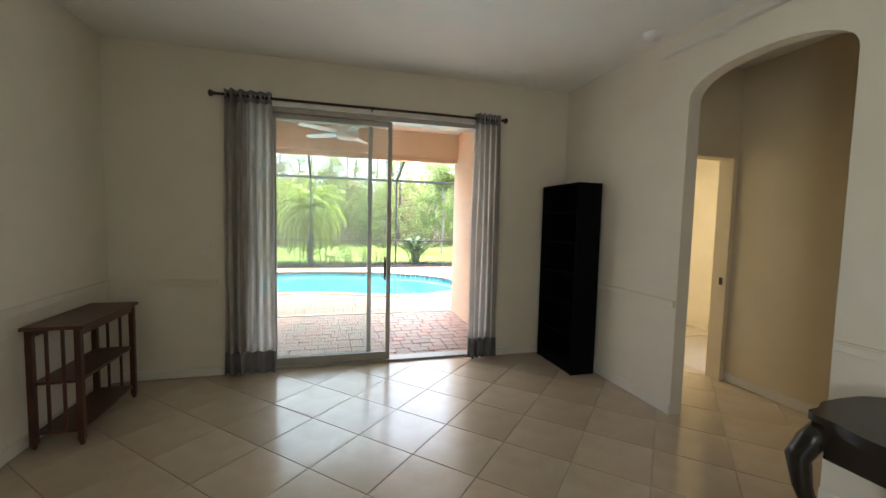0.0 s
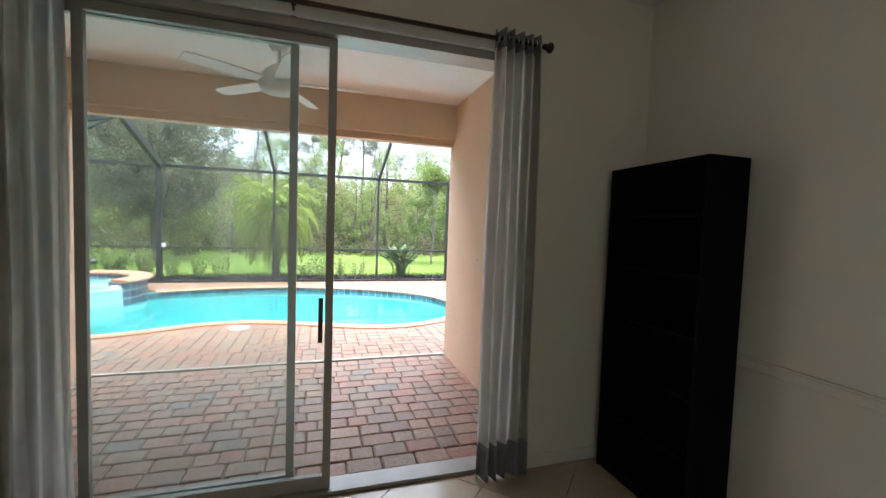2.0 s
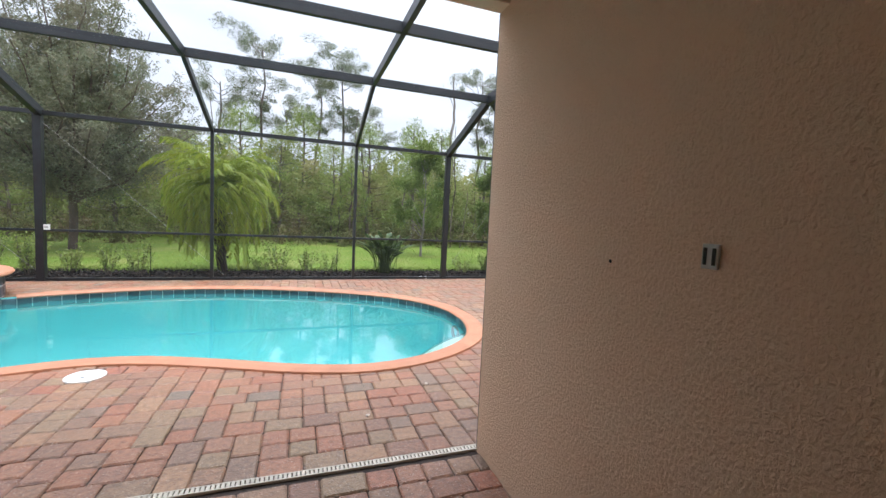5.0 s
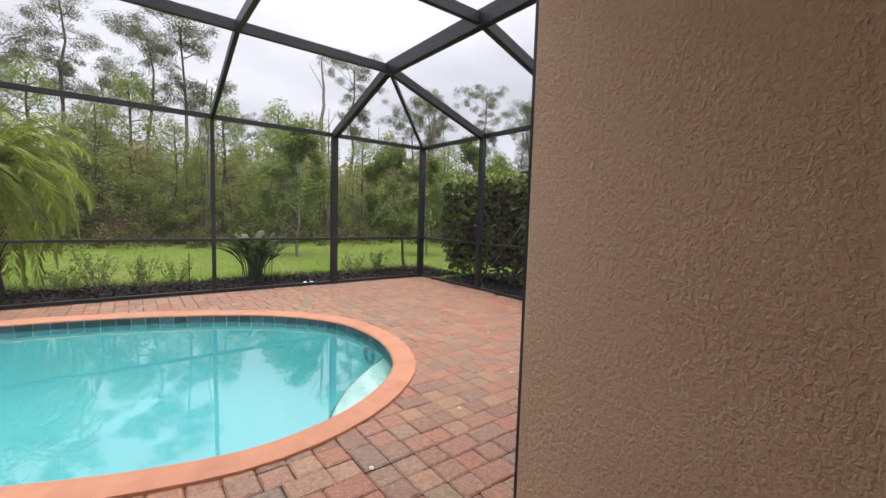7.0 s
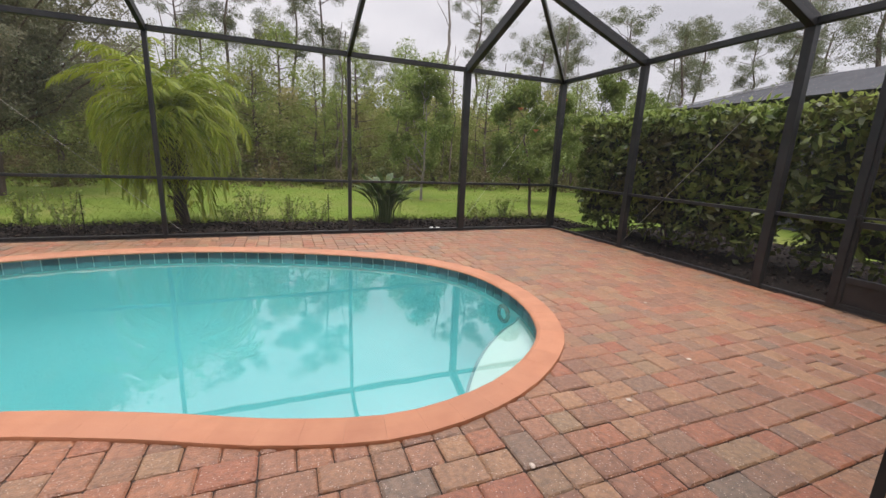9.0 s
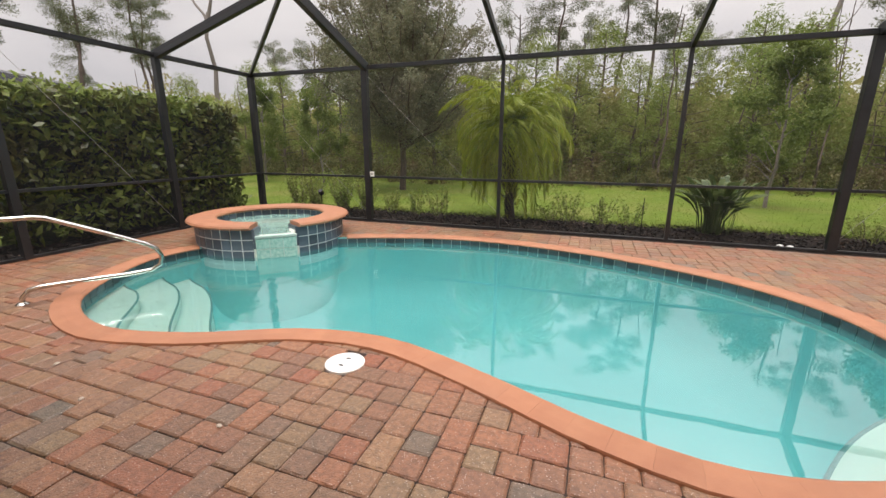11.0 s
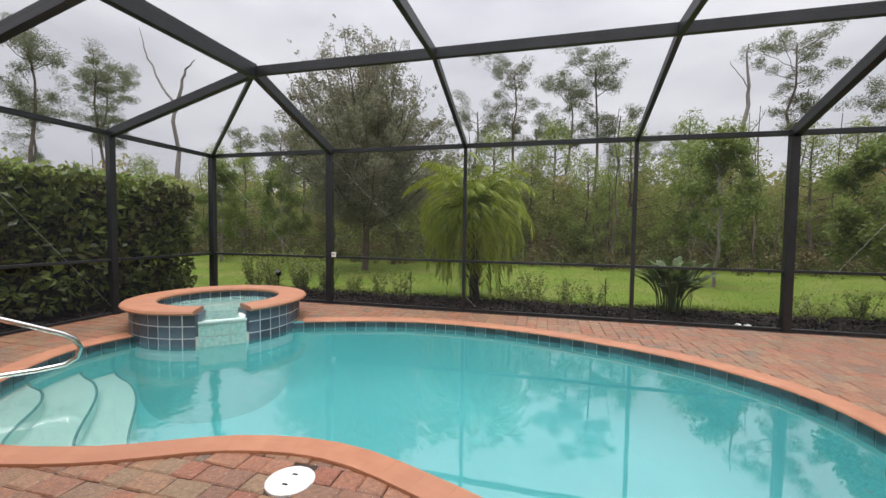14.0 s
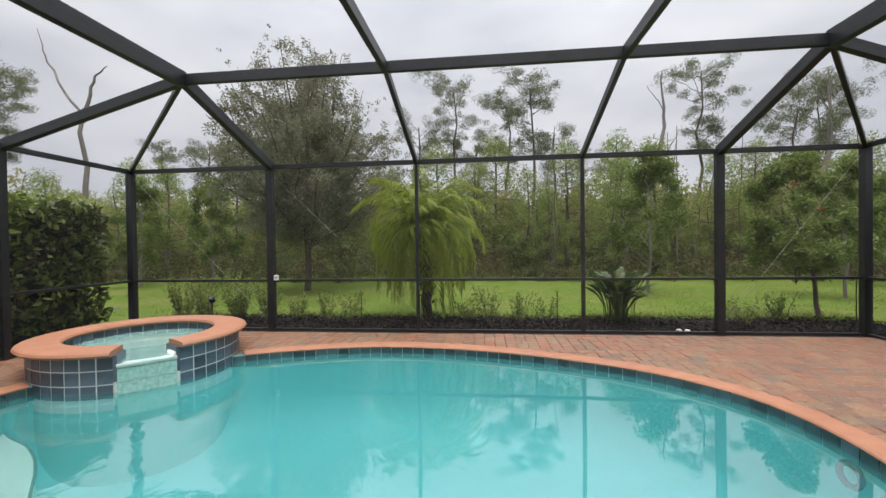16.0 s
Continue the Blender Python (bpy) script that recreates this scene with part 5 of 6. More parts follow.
# dead snags
for x, y, h, name in ((-22.3, 27, 13.2, "forked"), (10.4, 30, 11.0, "bare"), (17.3, 28, 9.8, "bare")):
    t = thing("dead_tree", "bare grey dead tree with broken forked limbs", "dead tree", (x, y, -0.1))
    tr = limb((0, 0, 0), (0.3, 0, h * 0.72), 0.20, 0.09, 0, 7)
    if name == "forked":
        merged(tr, limb((0.25, 0, h * 0.66), (-2.0, 0, h * 0.93), 0.08, 0.05, 0, 6))
        merged(tr, limb((-2.0, 0, h * 0.93), (-2.6, 0, h * 1.08), 0.05, 0.015, 0, 5))
        merged(tr, limb((0.3, 0, h * 0.7), (0.9, 0.1, h * 0.86), 0.12, 0.06, 0, 6))
        merged(tr, limb((0.9, 0.1, h * 0.86), (1.7, 0.1, h * 0.9), 0.06, 0.02, 0, 5))
    else:
        merged(tr, limb((0.3, 0, h * 0.72), (0.2, 0, h), 0.09, 0.03, 0, 6))
        merged(tr, limb((0.2, 0, h * 0.55), (1.1, 0, h * 0.7), 0.04, 0.01, 0, 5))
        merged(tr, limb((0.25, 0, h * 0.8), (-0.6, 0, h * 0.93), 0.03, 0.01, 0, 5))
    part("trunk", tr, M_DEADWOOD, t)

# broad grey-green tree on the lawn
oak = thing("spreading_tree", "tall fine-leaved grey-green tree on the lawn", "tree", (-5.2, 19.0, -0.1))
tr = limb((0, 0, -0.1), (0.05, 0, 3.2), 0.12, 0.08, 0, 8)
cs, rs = [], []
for k in range(54):
    a = 2.39996 * k + RNG.uniform(-0.3, 0.3)
    u = (k + 0.5) / 54
    tilt = 0.06 + 1.0 * u ** 0.95
    z0 = 2.5 - 1.1 * u + RNG.uniform(-0.2, 0.3)
    reach = (5.7 - 1.7 * u) * RNG.uniform(0.82, 1.06)
    a0_ = np.array((0.05, 0, z0))
    tip = a0_ + reach * np.array((math.sin(tilt) * math.cos(a), math.sin(tilt) * math.sin(a), math.cos(tilt)))
    merged(tr, limb(tuple(a0_), tuple(tip), 0.05, 0.008, 0.12, 5))
    for q in range(20):
        w = RNG.uniform(0.16, 1.0) ** 0.8
        spread_ = 0.36 * (1.15 - w) + 0.10
        cs.append(a0_ + (tip - a0_) * w + RNG.normal(0, spread_, 3))
        rs.append(0.20 + 0.42 * (1 - w) * RNG.uniform(0.5, 1.0))
    for q in range(5):
        side_ = RNG.normal(0, 1, 3) * np.array((1, 1, 0.6))
        root = a0_ + (tip - a0_) * RNG.uniform(0.45, 0.95)
        for e_ in (0.25, 0.5, 0.75, 1.0):
            cs.append(root + side_ * 0.5 * e_ + np.array((0, 0, 0.35 * e_)))
            rs.append(0.20 - 0.12 * e_)
for k in range(9):
    a = 0.7 * k + RNG.uniform(-0.2, 0.2)
    a0_, tip = np.array((0.03, 0, 1.5 + 0.08 * k)), np.array((1.9 * math.cos(a), 1.9 * math.sin(a), 2.0 + RNG.uniform(-0.2, 0.5)))
    merged(tr, limb(tuple(a0_), tuple(tip), 0.03, 0.006, -0.1, 5))
    for w in np.linspace(0.3, 1.0, 9):
        cs.append(a0_ + (tip - a0_) * w + RNG.normal(0, 0.18, 3))
        rs.append(RNG.uniform(0.24, 0.38))
part("trunk", tr, M_BARK, oak)
quads("crown", leaf_array(clumps(cs, rs, 190, 1.0, 0.5, 0.42), 0.078, 0.036), M_LEAF_OAK, oak)
tr1 = leafy_tree("flowering_tree", "small round leafy tree with a few orange flowers", 3.0, 1.3, 0.045, 0.95, 50, 260, 0.09, M_LEAF_TREE, M_BARK, foot=0.42)
tr1.matrix_basis = pose(6.5, 14.4, -0.1)
for dx_, dz_ in ((-0.75, 2.35), (-0.35, 1.95), (0.3, 2.6)):
    fl = part("flower", lathe([(0.01, 0.0), (0.05, 0.03), (0.06, 0.05)], 9, (dx_, -1.05, dz_)), M_FLOWER, tr1, "orange flower")
tr2 = leafy_tree("young_tree", "young light green tree on the lawn", 3.9, 1.6, 0.05, 1.0, 48, 260, 0.095, M_LEAF_TREE, M_DEADWOOD)
tr2.matrix_basis = pose(5.3, 18.2, -0.1)
for x, y, sc, rz in ((9.6, 17.2, 0.85, 70), (11.6, 15.6, 0.85, 160), (-9.6, 20.5, 1.0, 220), (-12.2, 20.0, 1.0, 30), (13.4, 19.5, 1.2, 300)):
    ob = copy_thing(tr2, pose(x, y, -0.1, 0, 0, rz))
    ob.scale = (sc, sc, sc)

# woods: undergrowth and young trees in a deep belt
def belt(n, y0, y1, x0, x1, hmax, leaf, per, rad):
    cs, rs = [], []
    for _ in range(n):
        x, y = RNG.uniform(x0, x1), RNG.uniform(y0, y1)
        crest = hmax * (0.72 + 0.28 * noise.noise(Vector((x * 0.33, y * 0.2, 3.1)))) * RNG.uniform(0.75, 1.05)
        z = crest * RNG.uniform(0.0, 1.0)
        cs.append(np.array((x, y, z)))
        rs.append(rad * RNG.uniform(0.6, 1.25) * (1.15 - 0.5 * z / hmax))
    return leaf_array(clumps(cs, rs, per), leaf, leaf * 0.55)


woods = quads("woods", np.concatenate([belt(2500, 24.6, 30, -34, 34, 6.0, 0.15, 105, 0.8), belt(900, 29, 36, -42, 42, 6.5, 0.24, 70, 1.1), belt(420, 14, 26, -36, -17, 5.4, 0.2, 80, 0.95), belt(420, 14, 26, 17, 36, 5.4, 0.2, 80, 0.95)]), M_LEAF_WOODS)
tagged(woods, "dense belt of mixed green woodland undergrowth", "woods", "", "stuff")
far = quads("far_woods", np.concatenate([belt(900, 37, 44, -60, 60, 7.0, 0.7, 40, 1.6)]), M_LEAF_WOODS)
tagged(far, "far dense dark green woods", "woods", "", "stuff")
brush_c, brush_r = [], []
for _ in range(900):
    x = RNG.uniform(-32, 32)
    edge_ = 21.6 + 0.7 * noise.noise(Vector((x * 0.4, 7.7, 0)))
    y = edge_ + 3.4 * RNG.uniform(0, 1)
    top_ = (0.35 + 0.38 * (y - edge_)) * (1.0 + 0.8 * noise.noise(Vector((x * 0.6, y * 0.6, 2.0))))
    brush_c.append(np.array((x, y, -0.1 + max(0.05, top_) * RNG.uniform(0.1, 1.0))))
    brush_r.append(RNG.uniform(0.22, 0.48))
tagged(quads("brush", leaf_array(clumps(brush_c, brush_r, 80), 0.13, 0.05), M_LEAF_BRUSH), "low olive and brown brush along the wood's edge, darkened as understory shade", "brush", "", "stuff")
stems_bm = bmesh.new()
for _ in range(55):
    x, y, h_ = RNG.uniform(-26, 28), RNG.uniform(22.6, 26.5), RNG.uniform(2.6, 6.2)
    merged(stems_bm, limb((x, y, -0.2), (x + RNG.normal(0, 0.25), y, h_), RNG.uniform(0.025, 0.06), 0.012, 0, 5))
tagged(link("sapling_stems", stems_bm, M_BARK), "thin brown stems of saplings in the wood", "saplings", "", "stuff")
# young pines standing in front of the woods
yp = thing("young_pine", "young bright green pine at the wood's edge", "pine tree", (2.6, 24.6, -0.1), group="young pines at the wood's edge")
tr = limb((0, 0, 0), (0, 0, 4.6), 0.08, 0.02, 0, 6)
cs, rs = [], []
for k in range(34):
    z = 0.9 + 3.8 * k / 33
    a = 2.4 * k
    r = 1.25 * (1 - (z - 0.9) / 4.2) + 0.12
    cs.append(np.array((r * math.cos(a), r * math.sin(a), z)))
    rs.append(0.36)
    merged(tr, limb((0, 0, z - 0.2), (r * math.cos(a), r * math.sin(a), z), 0.02, 0.006, 0, 4))
part("trunk", tr, M_BARK, yp)
quads("crown", leaf_array(clumps(cs, rs, 170), 0.13, 0.026), M_LEAF_YOUNG, yp)
for x, y, s, rz in ((-3.4, 24.0, 1.0, 30), (6.4, 23.8, 1.05, 100), (-9.5, 24.4, 1.0, 200), (-14, 23.5, 1.1, 10), (10.5, 24.2, 1.1, 80), (14.5, 23.2, 1.0, 140), (0.2, 25.5, 1.12, 240), (18.5, 22.6, 1.1, 300), (-18, 21.5, 1.0, 330),
                    (4.4, 25.2, 1.25, 20), (-1.6, 25.8, 1.3, 90), (8.4, 25.6, 1.28, 250), (12.6, 25.4, 1.22, 150), (-6.6, 25.6, 1.3, 110), (-11.8, 25.3, 1.25, 60), (16.4, 24.8, 1.2, 200), (1.2, 26.6, 1.4, 310), (3.4, 23.9, 0.8, 10), (-16.4, 24.2, 1.2, 280), (7.2, 27, 1.4, 40)):
    ob = copy_thing(yp, pose(x, y, -0.1, 0, 0, rz))
    ob.scale = (s, s, s)

# palm
palm = thing("pygmy_date_palm", "arching feathery pygmy date palm in the mulch bed", "palm tree", (-0.55, 14.2, -0.09))
tr = limb((0.10, 0, 0), (0.02, 0, 1.94), 0.10, 0.13, 0, 10)
for k in range(46):
    a, z = 2.39996 * k, 0.30 + 1.4 * k / 46
    merged(tr, limb((0.10 - 0.05 * z + 0.09 * math.cos(a), 0.09 * math.sin(a), z), (0.10 - 0.05 * z + 0.19 * math.cos(a), 0.19 * math.sin(a), z + 0.09), 0.028, 0.012, 0, 4))
part("trunk", tr, M_PALMBARK, palm)
leaf_q = []
for f in range(92):
    az = 2.39996 * f
    lift = 1.52 - 2.5 * (f / 91) ** 1.15 + RNG.uniform(-0.15, 0.15)
    length = RNG.uniform(1.2, 1.65) * (1 + 0.28 * (f / 91) ** 2)
    droop = RNG.uniform(0.13, 0.25)
    hd = np.array((math.cos(az), math.sin(az), 0))
    spine = []
    p = np.array((0.02, 0.0, 1.88)) + hd * 0.08
    ang = lift
    for k in range(17):
        spine.append(p.copy())
        ang = max(ang - (0.03 + droop * k / 16), -1.5)
        p = p + (hd * math.cos(ang) + np.array((0, 0, math.sin(ang)))) * length / 17
    bmf = tube([tuple(s) for s in spine], 0.008, 4, radii=[0.012 - 0.0006 * k for k in range(17)])
    part("frond_rib", bmf, M_LEAF_PALM, palm)
    side = np.cross(hd, (0, 0, 1))
    for k in range(2, 17):
        for sub in (0.0, 0.5):
            c = spine[k - 1] * (1 - sub) + spine[k] * sub
            fwd = spine[k] - spine[k - 1]
            fwd = fwd / np.linalg.norm(fwd)
            ll = 0.31 * math.sin(math.pi * (0.16 + 0.70 * k / 17)) * RNG.uniform(0.85, 1.15)
            for sg in (-1, 1):
                d = side * sg * 0.62 + fwd * 0.60 + np.array((0, 0, -0.28)) + RNG.normal(0, 0.09, 3)
                d /= np.linalg.norm(d)
                w = np.cross(d, fwd)
                w = w / (np.linalg.norm(w) + 1e-9) * 0.5 + fwd * 0.5
                tip = c + d * ll + np.array((0, 0, -0.06))
                leaf_q.append([c - w * 0.007, c + d * ll * 0.5 - w * 0.020, tip, c + d * ll * 0.5 + w * 0.020])
quads("fronds", np.array(leaf_q), M_LEAF_PALM, palm)


def spear_plant(name, label, x, y, n, height, spread, category):
    t = thing(name, label, category, (x, y, -0.09))
    q = []
    for k in range(n):
        a = RNG.uniform(0, 2 * math.pi)
        r0 = RNG.uniform(0, 0.28)
        out = RNG.uniform(0.1, 1.0) ** 0.7 * spread
        h = height * RNG.uniform(0.7, 1.08) * (1 - 0.3 * out / spread)
        hd = np.array((math.cos(a), math.sin(a), 0))
        twist = RNG.uniform(-0.9, 0.9)
        w = (np.cross(hd, (0, 0, 1)) * math.cos(twist) + hd * math.sin(twist)) * RNG.uniform(0.040, 0.062)
        bend = RNG.uniform(1.4, 3.0)
        pts = [hd * (r0 + out * u ** bend) + np.array((0, 0, h * (1 - (1 - u) ** 1.5) - 0.25 * max(0.0, u - 0.75) * out)) for u in (0, 0.3, 0.55, 0.72, 0.88, 1.0)]
        ws = (0.16, 0.16, 0.30, 1.0, 0.85, 0.06)
        for i in range(5):
            q.append([pts[i] - w * ws[i], pts[i] + w * ws[i], pts[i + 1] + w * ws[i + 1], pts[i + 1] - w * ws[i + 1]])
    quads("leaves", np.array(q), M_LEAF_SPEAR, t)
    return t


spear_plant("bird_of_paradise", "clump of broad spear-leaved dark green plant in mulch", 3.15, 13.95, 110, 1.12, 0.72, "shrub")


def twiggy_shrub(x, y, h, n, label):
    t = thing("spindly_shrub", label, "shrub", (x, y, -0.09), group="shrubs in the mulch bed")
    st = bmesh.new()
    cs = []
    for k in range(n):
        a, r = RNG.uniform(0, 2 * math.pi), RNG.uniform(0.05, 0.32)
        b = np.array((r * math.cos(a), r * math.sin(a), h * RNG.uniform(0.6, 1.0)))
        merged(st, limb((b[0] * 0.2, b[1] * 0.2, 0), tuple(b), 0.006, 0.003, 0, 4))
        for u in np.linspace(0.35, 1.0, 7):
            for _ in range(5):
                cs.append(b * np.array((0.2 + 0.8 * u, 0.2 + 0.8 * u, u)) + RNG.normal(0, 0.035, 3))
    part("stems", st, M_BARK, t)
    quads("leaves", leaf_array(np.array(cs), 0.065, 0.027), M_LEAF_NEW, t)


for x, y, h, k in ((-4.1, 13.6, 0.75, 22), (-3.5, 13.5, 0.7, 18), (-2.35, 13.6, 0.5, 6), (-1.75, 13.4, 0.6, 7), (0.75, 13.6, 0.62, 7), (1.3, 13.45, 0.58, 7), (1.8, 13.7, 0.45, 5), (5.05, 13.5, 0.42, 6), (5.8, 13.8, 0.5, 8),
                   (-4.7, 13.4, 0.8, 22), (-5.2, 13.5, 0.78, 20), (-4.4, 13.9, 0.8, 18), (-3.0, 13.8, 0.5, 8), (0.4, 13.95, 0.38, 5)):
    twiggy_shrub(x, y, h * 1.15, k + 3, "spindly green shrub in the dark mulch bed")
twiggy_shrub(-7.5, 8.85, 1.25, 34, "leafy green shrub in the gap between hedges")
twiggy_shrub(-7.2, 8.6, 1.0, 30, "leafy green shrub in the gap between hedges")
for x, y, h in ((-1.55, 13.3, 0.62), (1.95, 13.4, 0.62), (6.95, 13.6, 0.6), (7.2, 14.0, 0.75)):
    s = thing("garden_stake", "thin dark stake in the mulch bed", "stake", (x, y, -0.09))
    part("rod", tube([(0, 0, -0.05), (0, 0, h)], 0.009, 6), M_EBONY, s)
spot = thing("garden_spotlight", "small black garden spotlight on a stake", "spotlight", (-4.43, 13.25, -0.09))
part("stake", tube([(0, 0, -0.05), (0, 0, 0.42)], 0.010, 8), M_EBONY, spot)
hd_ = part("head", lathe([(0.03, -0.06), (0.05, -0.04), (0.055, 0.05), (0.045, 0.06)], 16), M_EBONY, spot, "black lamp head")
hd_.matrix_basis = pose(0, 0, 0.48, 35, 0, 0)
for x, y in ((3.80, 13.02), (3.92, 13.0)):
    st = thing("white_stone", "small white stone at the patio edge", "stone", (x, y, -0.085), group="white stones by the cage")
    bm = bmesh.new()
    bmesh.ops.create_icosphere(bm, subdivisions=2, radius=0.045)
    for v in bm.verts:
        v.co *= 1 + 0.25 * noise.noise(v.co * 18 + Vector((x, y, 0)))
        v.co.z = v.co.z * 0.7 + 0.02
    part("rock", bm, M_WHITE, st, "", True)


def hedge(x0, x1, y0, y1, h, n, label, bare):
    t = thing("hedge", label, "hedge", ((x0 + x1) / 2, (y0 + y1) / 2, -0.1), group="clipped hedges beside the cage")
    hx, hy = (x1 - x0) / 2, (y1 - y0) / 2
    # solid filler box, painted as the shade behind the outer leaves
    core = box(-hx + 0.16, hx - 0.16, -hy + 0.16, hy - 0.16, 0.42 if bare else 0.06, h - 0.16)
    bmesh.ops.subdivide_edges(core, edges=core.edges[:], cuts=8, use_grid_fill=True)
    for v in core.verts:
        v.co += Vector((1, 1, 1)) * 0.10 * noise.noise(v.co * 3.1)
    part("branches", core, M_CORE_SHADE, t, "solid core painted dark as the shade inside the hedge")
    st = bmesh.new()
    for k in range(int(hy * 7)):
        x, y = RNG.uniform(-hx * 0.6, hx * 0.6), RNG.uniform(-hy + 0.1, hy - 0.1)
        merged(st, limb((x, y, 0), (x + RNG.normal(0, 0.08), y + RNG.normal(0, 0.08), 0.6), 0.016, 0.01, 0, 5))
    part("stems", st, M_BARK, t)
    area = np.array([hx * hy * 2, hy * h, hy * h, hx * h, hx * h])
    which = RNG.choice(5, n, p=area / area.sum())
    u, v = RNG.uniform(-1, 1, n), RNG.uniform(0, 1, n)
    c = np.zeros((n, 3))
    c[:, 2] = 0.10 + v ** 0.85 * (h - 0.10)
    c[:, 0], c[:, 1] = u * hx, RNG.uniform(-1, 1, n) * hy
    c[which == 0, 2] = h
    for k, (ax, sg) in enumerate(((0, -1), (0, 1), (1, -1), (1, 1)), 1):
        c[which == k, ax] = sg * (hx, hy)[ax]
    bulge = np.array([noise.noise(Vector((p[0] * 1.6, p[1] * 1.6, p[2] * 1.6 + x0))) for p in c])
    centre = np.array((0, 0, h * 0.5))
    c = centre + (c - centre) * (1 + 0.05 * bulge[:, None]) + RNG.normal(0, 0.055, (n, 3))
    low = np.clip(c[:, 2] / 0.75, 0.0, 1.0) if bare else np.clip(c[:, 2] / 0.2, 0.6, 1.0)
    c[:, 0] *= 0.62 + 0.38 * low
    c[:, 1] *= 0.94 + 0.06 * low
    c = c[(c[:, 2] > 0.05) & (RNG.uniform(0, 1, n) < 0.35 + 0.65 * low)]
    quads("foliage", leaf_array(c, 0.165, 0.074), M_LEAF_HEDGE, t)
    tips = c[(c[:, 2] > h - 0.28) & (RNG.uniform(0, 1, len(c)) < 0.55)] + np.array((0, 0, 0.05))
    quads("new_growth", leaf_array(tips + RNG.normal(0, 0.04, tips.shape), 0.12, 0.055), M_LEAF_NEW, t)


hedge(-7.1, -6.15, 9.04, 12.75, 2.2, 9500, "tall clipped dark green hedge", False)
hedge(-7.1, -6.15, 5.0, 8.42, 2.15, 8000, "tall clipped dark green hedge", False)
hedge(7.02, 8.0, 9.5, 12.9, 2.12, 9500, "tall clipped hedge bare at the base", True)
hedge(7.5, 8.45, 5.4, 9.2, 2.15, 8500, "tall clipped hedge bare at the base", True)

# mulch beds with chips
bed = bmesh.new()


def bed_strip(x0, x1, y0, y1, edge):
    nx, ny = max(2, int((x1 - x0) / 0.25)), max(2, int((y1 - y0) / 0.25))
    grid = []
    for j in range(ny + 1):
        row = []
        for i in range(nx + 1):
            x, y = x0 + (x1 - x0) * i / nx, y0 + (y1 - y0) * j / ny
            if edge and j == ny:
                y += 0.28 * noise.noise(Vector((x * 0.7, 1.3, 0)))
            rim = min(i, nx - i, j, ny - j)
            row.append(bed.verts.new((x, y, -0.115 if rim == 0 else -0.085 + 0.02 * noise.noise(Vector((x * 2, y * 2, 0))))))
        grid.append(row)
    for j in range(ny):
        for i in range(nx):
            bed.faces.new((grid[j][i], grid[j][i + 1], grid[j + 1][i + 1], grid[j + 1][i]))


bed_strip(-6.1, 7.6, 12.665, 14.45, True)
bed_strip(6.27, 10.2, 5.2, 12.66, False)
bed_strip(-7.2, -5.57, 5.2, 12.66, False)
structure("mulch_bed", bed, M_MULCH, "dark wood mulch planting bed", "mulch")
nchip = 9000
c = np.stack([RNG.uniform(-6, 7.5, nchip), RNG.uniform(12.7, 14.35, nchip), np.full(nchip, -0.07)], 1)
s1 = 3000
c2 = np.stack([RNG.uniform(6.3, 10.0, s1), RNG.uniform(6.0, 12.6, s1), np.full(s1, -0.07)], 1)
c3 = np.stack([RNG.uniform(-7.1, -5.6, s1), RNG.uniform(6.0, 12.6, s1), np.full(s1, -0.07)], 1)
allc = np.concatenate([c, c2, c3])
allc[:, 2] += RNG.uniform(-0.012, 0.02, len(allc))
tagged(quads("mulch_chips", leaf_array(allc, 0.07, 0.03, 0.7), M_CHIPS), "loose dark wood mulch chips", "mulch", "", "stuff")

# lawn blades
ng = 60000
gx, gy = RNG.uniform(-11, 13, ng), 14.1 + 9.4 * RNG.uniform(0, 1, ng) ** 1.3
gh = RNG.uniform(0.012, 0.03, ng)
dirn = RNG.uniform(0, 2 * math.pi, ng)
wx, wy = np.cos(dirn) * 0.006, np.sin(dirn) * 0.006
lx, ly = RNG.normal(0, 0.02, ng), RNG.normal(0, 0.02, ng)
z0 = np.full(ng, -0.105)
co = np.stack([np.stack([gx - wx, gy - wy, z0], 1), np.stack([gx + wx, gy + wy, z0], 1), np.stack([gx + wx * 0.4 + lx, gy + wy * 0.4 + ly, z0 + gh], 1), np.stack([gx - wx * 0.4 + lx, gy - wy * 0.4 + ly, z0 + gh], 1)], 1)
nt_ = 3200
tx = RNG.uniform(-6, 7.6, nt_)
ty = 14.35 + 0.28 * np.array([noise.noise(Vector((q * 0.7, 1.3, 0))) for q in tx]) + RNG.normal(0, 0.13, nt_)
th_ = RNG.uniform(0.04, 0.13, nt_)
ta = RNG.uniform(0, 2 * math.pi, nt_)
ux, uy = np.cos(ta) * 0.007, np.sin(ta) * 0.007
bx, by = RNG.normal(0, 0.04, nt_), RNG.normal(0, 0.04, nt_)
tz = np.full(nt_, -0.11)
tuft = np.stack([np.stack([tx - ux, ty - uy, tz], 1), np.stack([tx + ux, ty + uy, tz], 1), np.stack([tx + ux * 0.3 + bx, ty + uy * 0.3 + by, tz + th_], 1), np.stack([tx - ux * 0.3 + bx, ty - uy * 0.3 + by, tz + th_], 1)], 1)
co = np.concatenate([co, tuft])
tagged(quads("grass", co, M_BLADES), "short bright green lawn grass", "grass", "", "stuff")

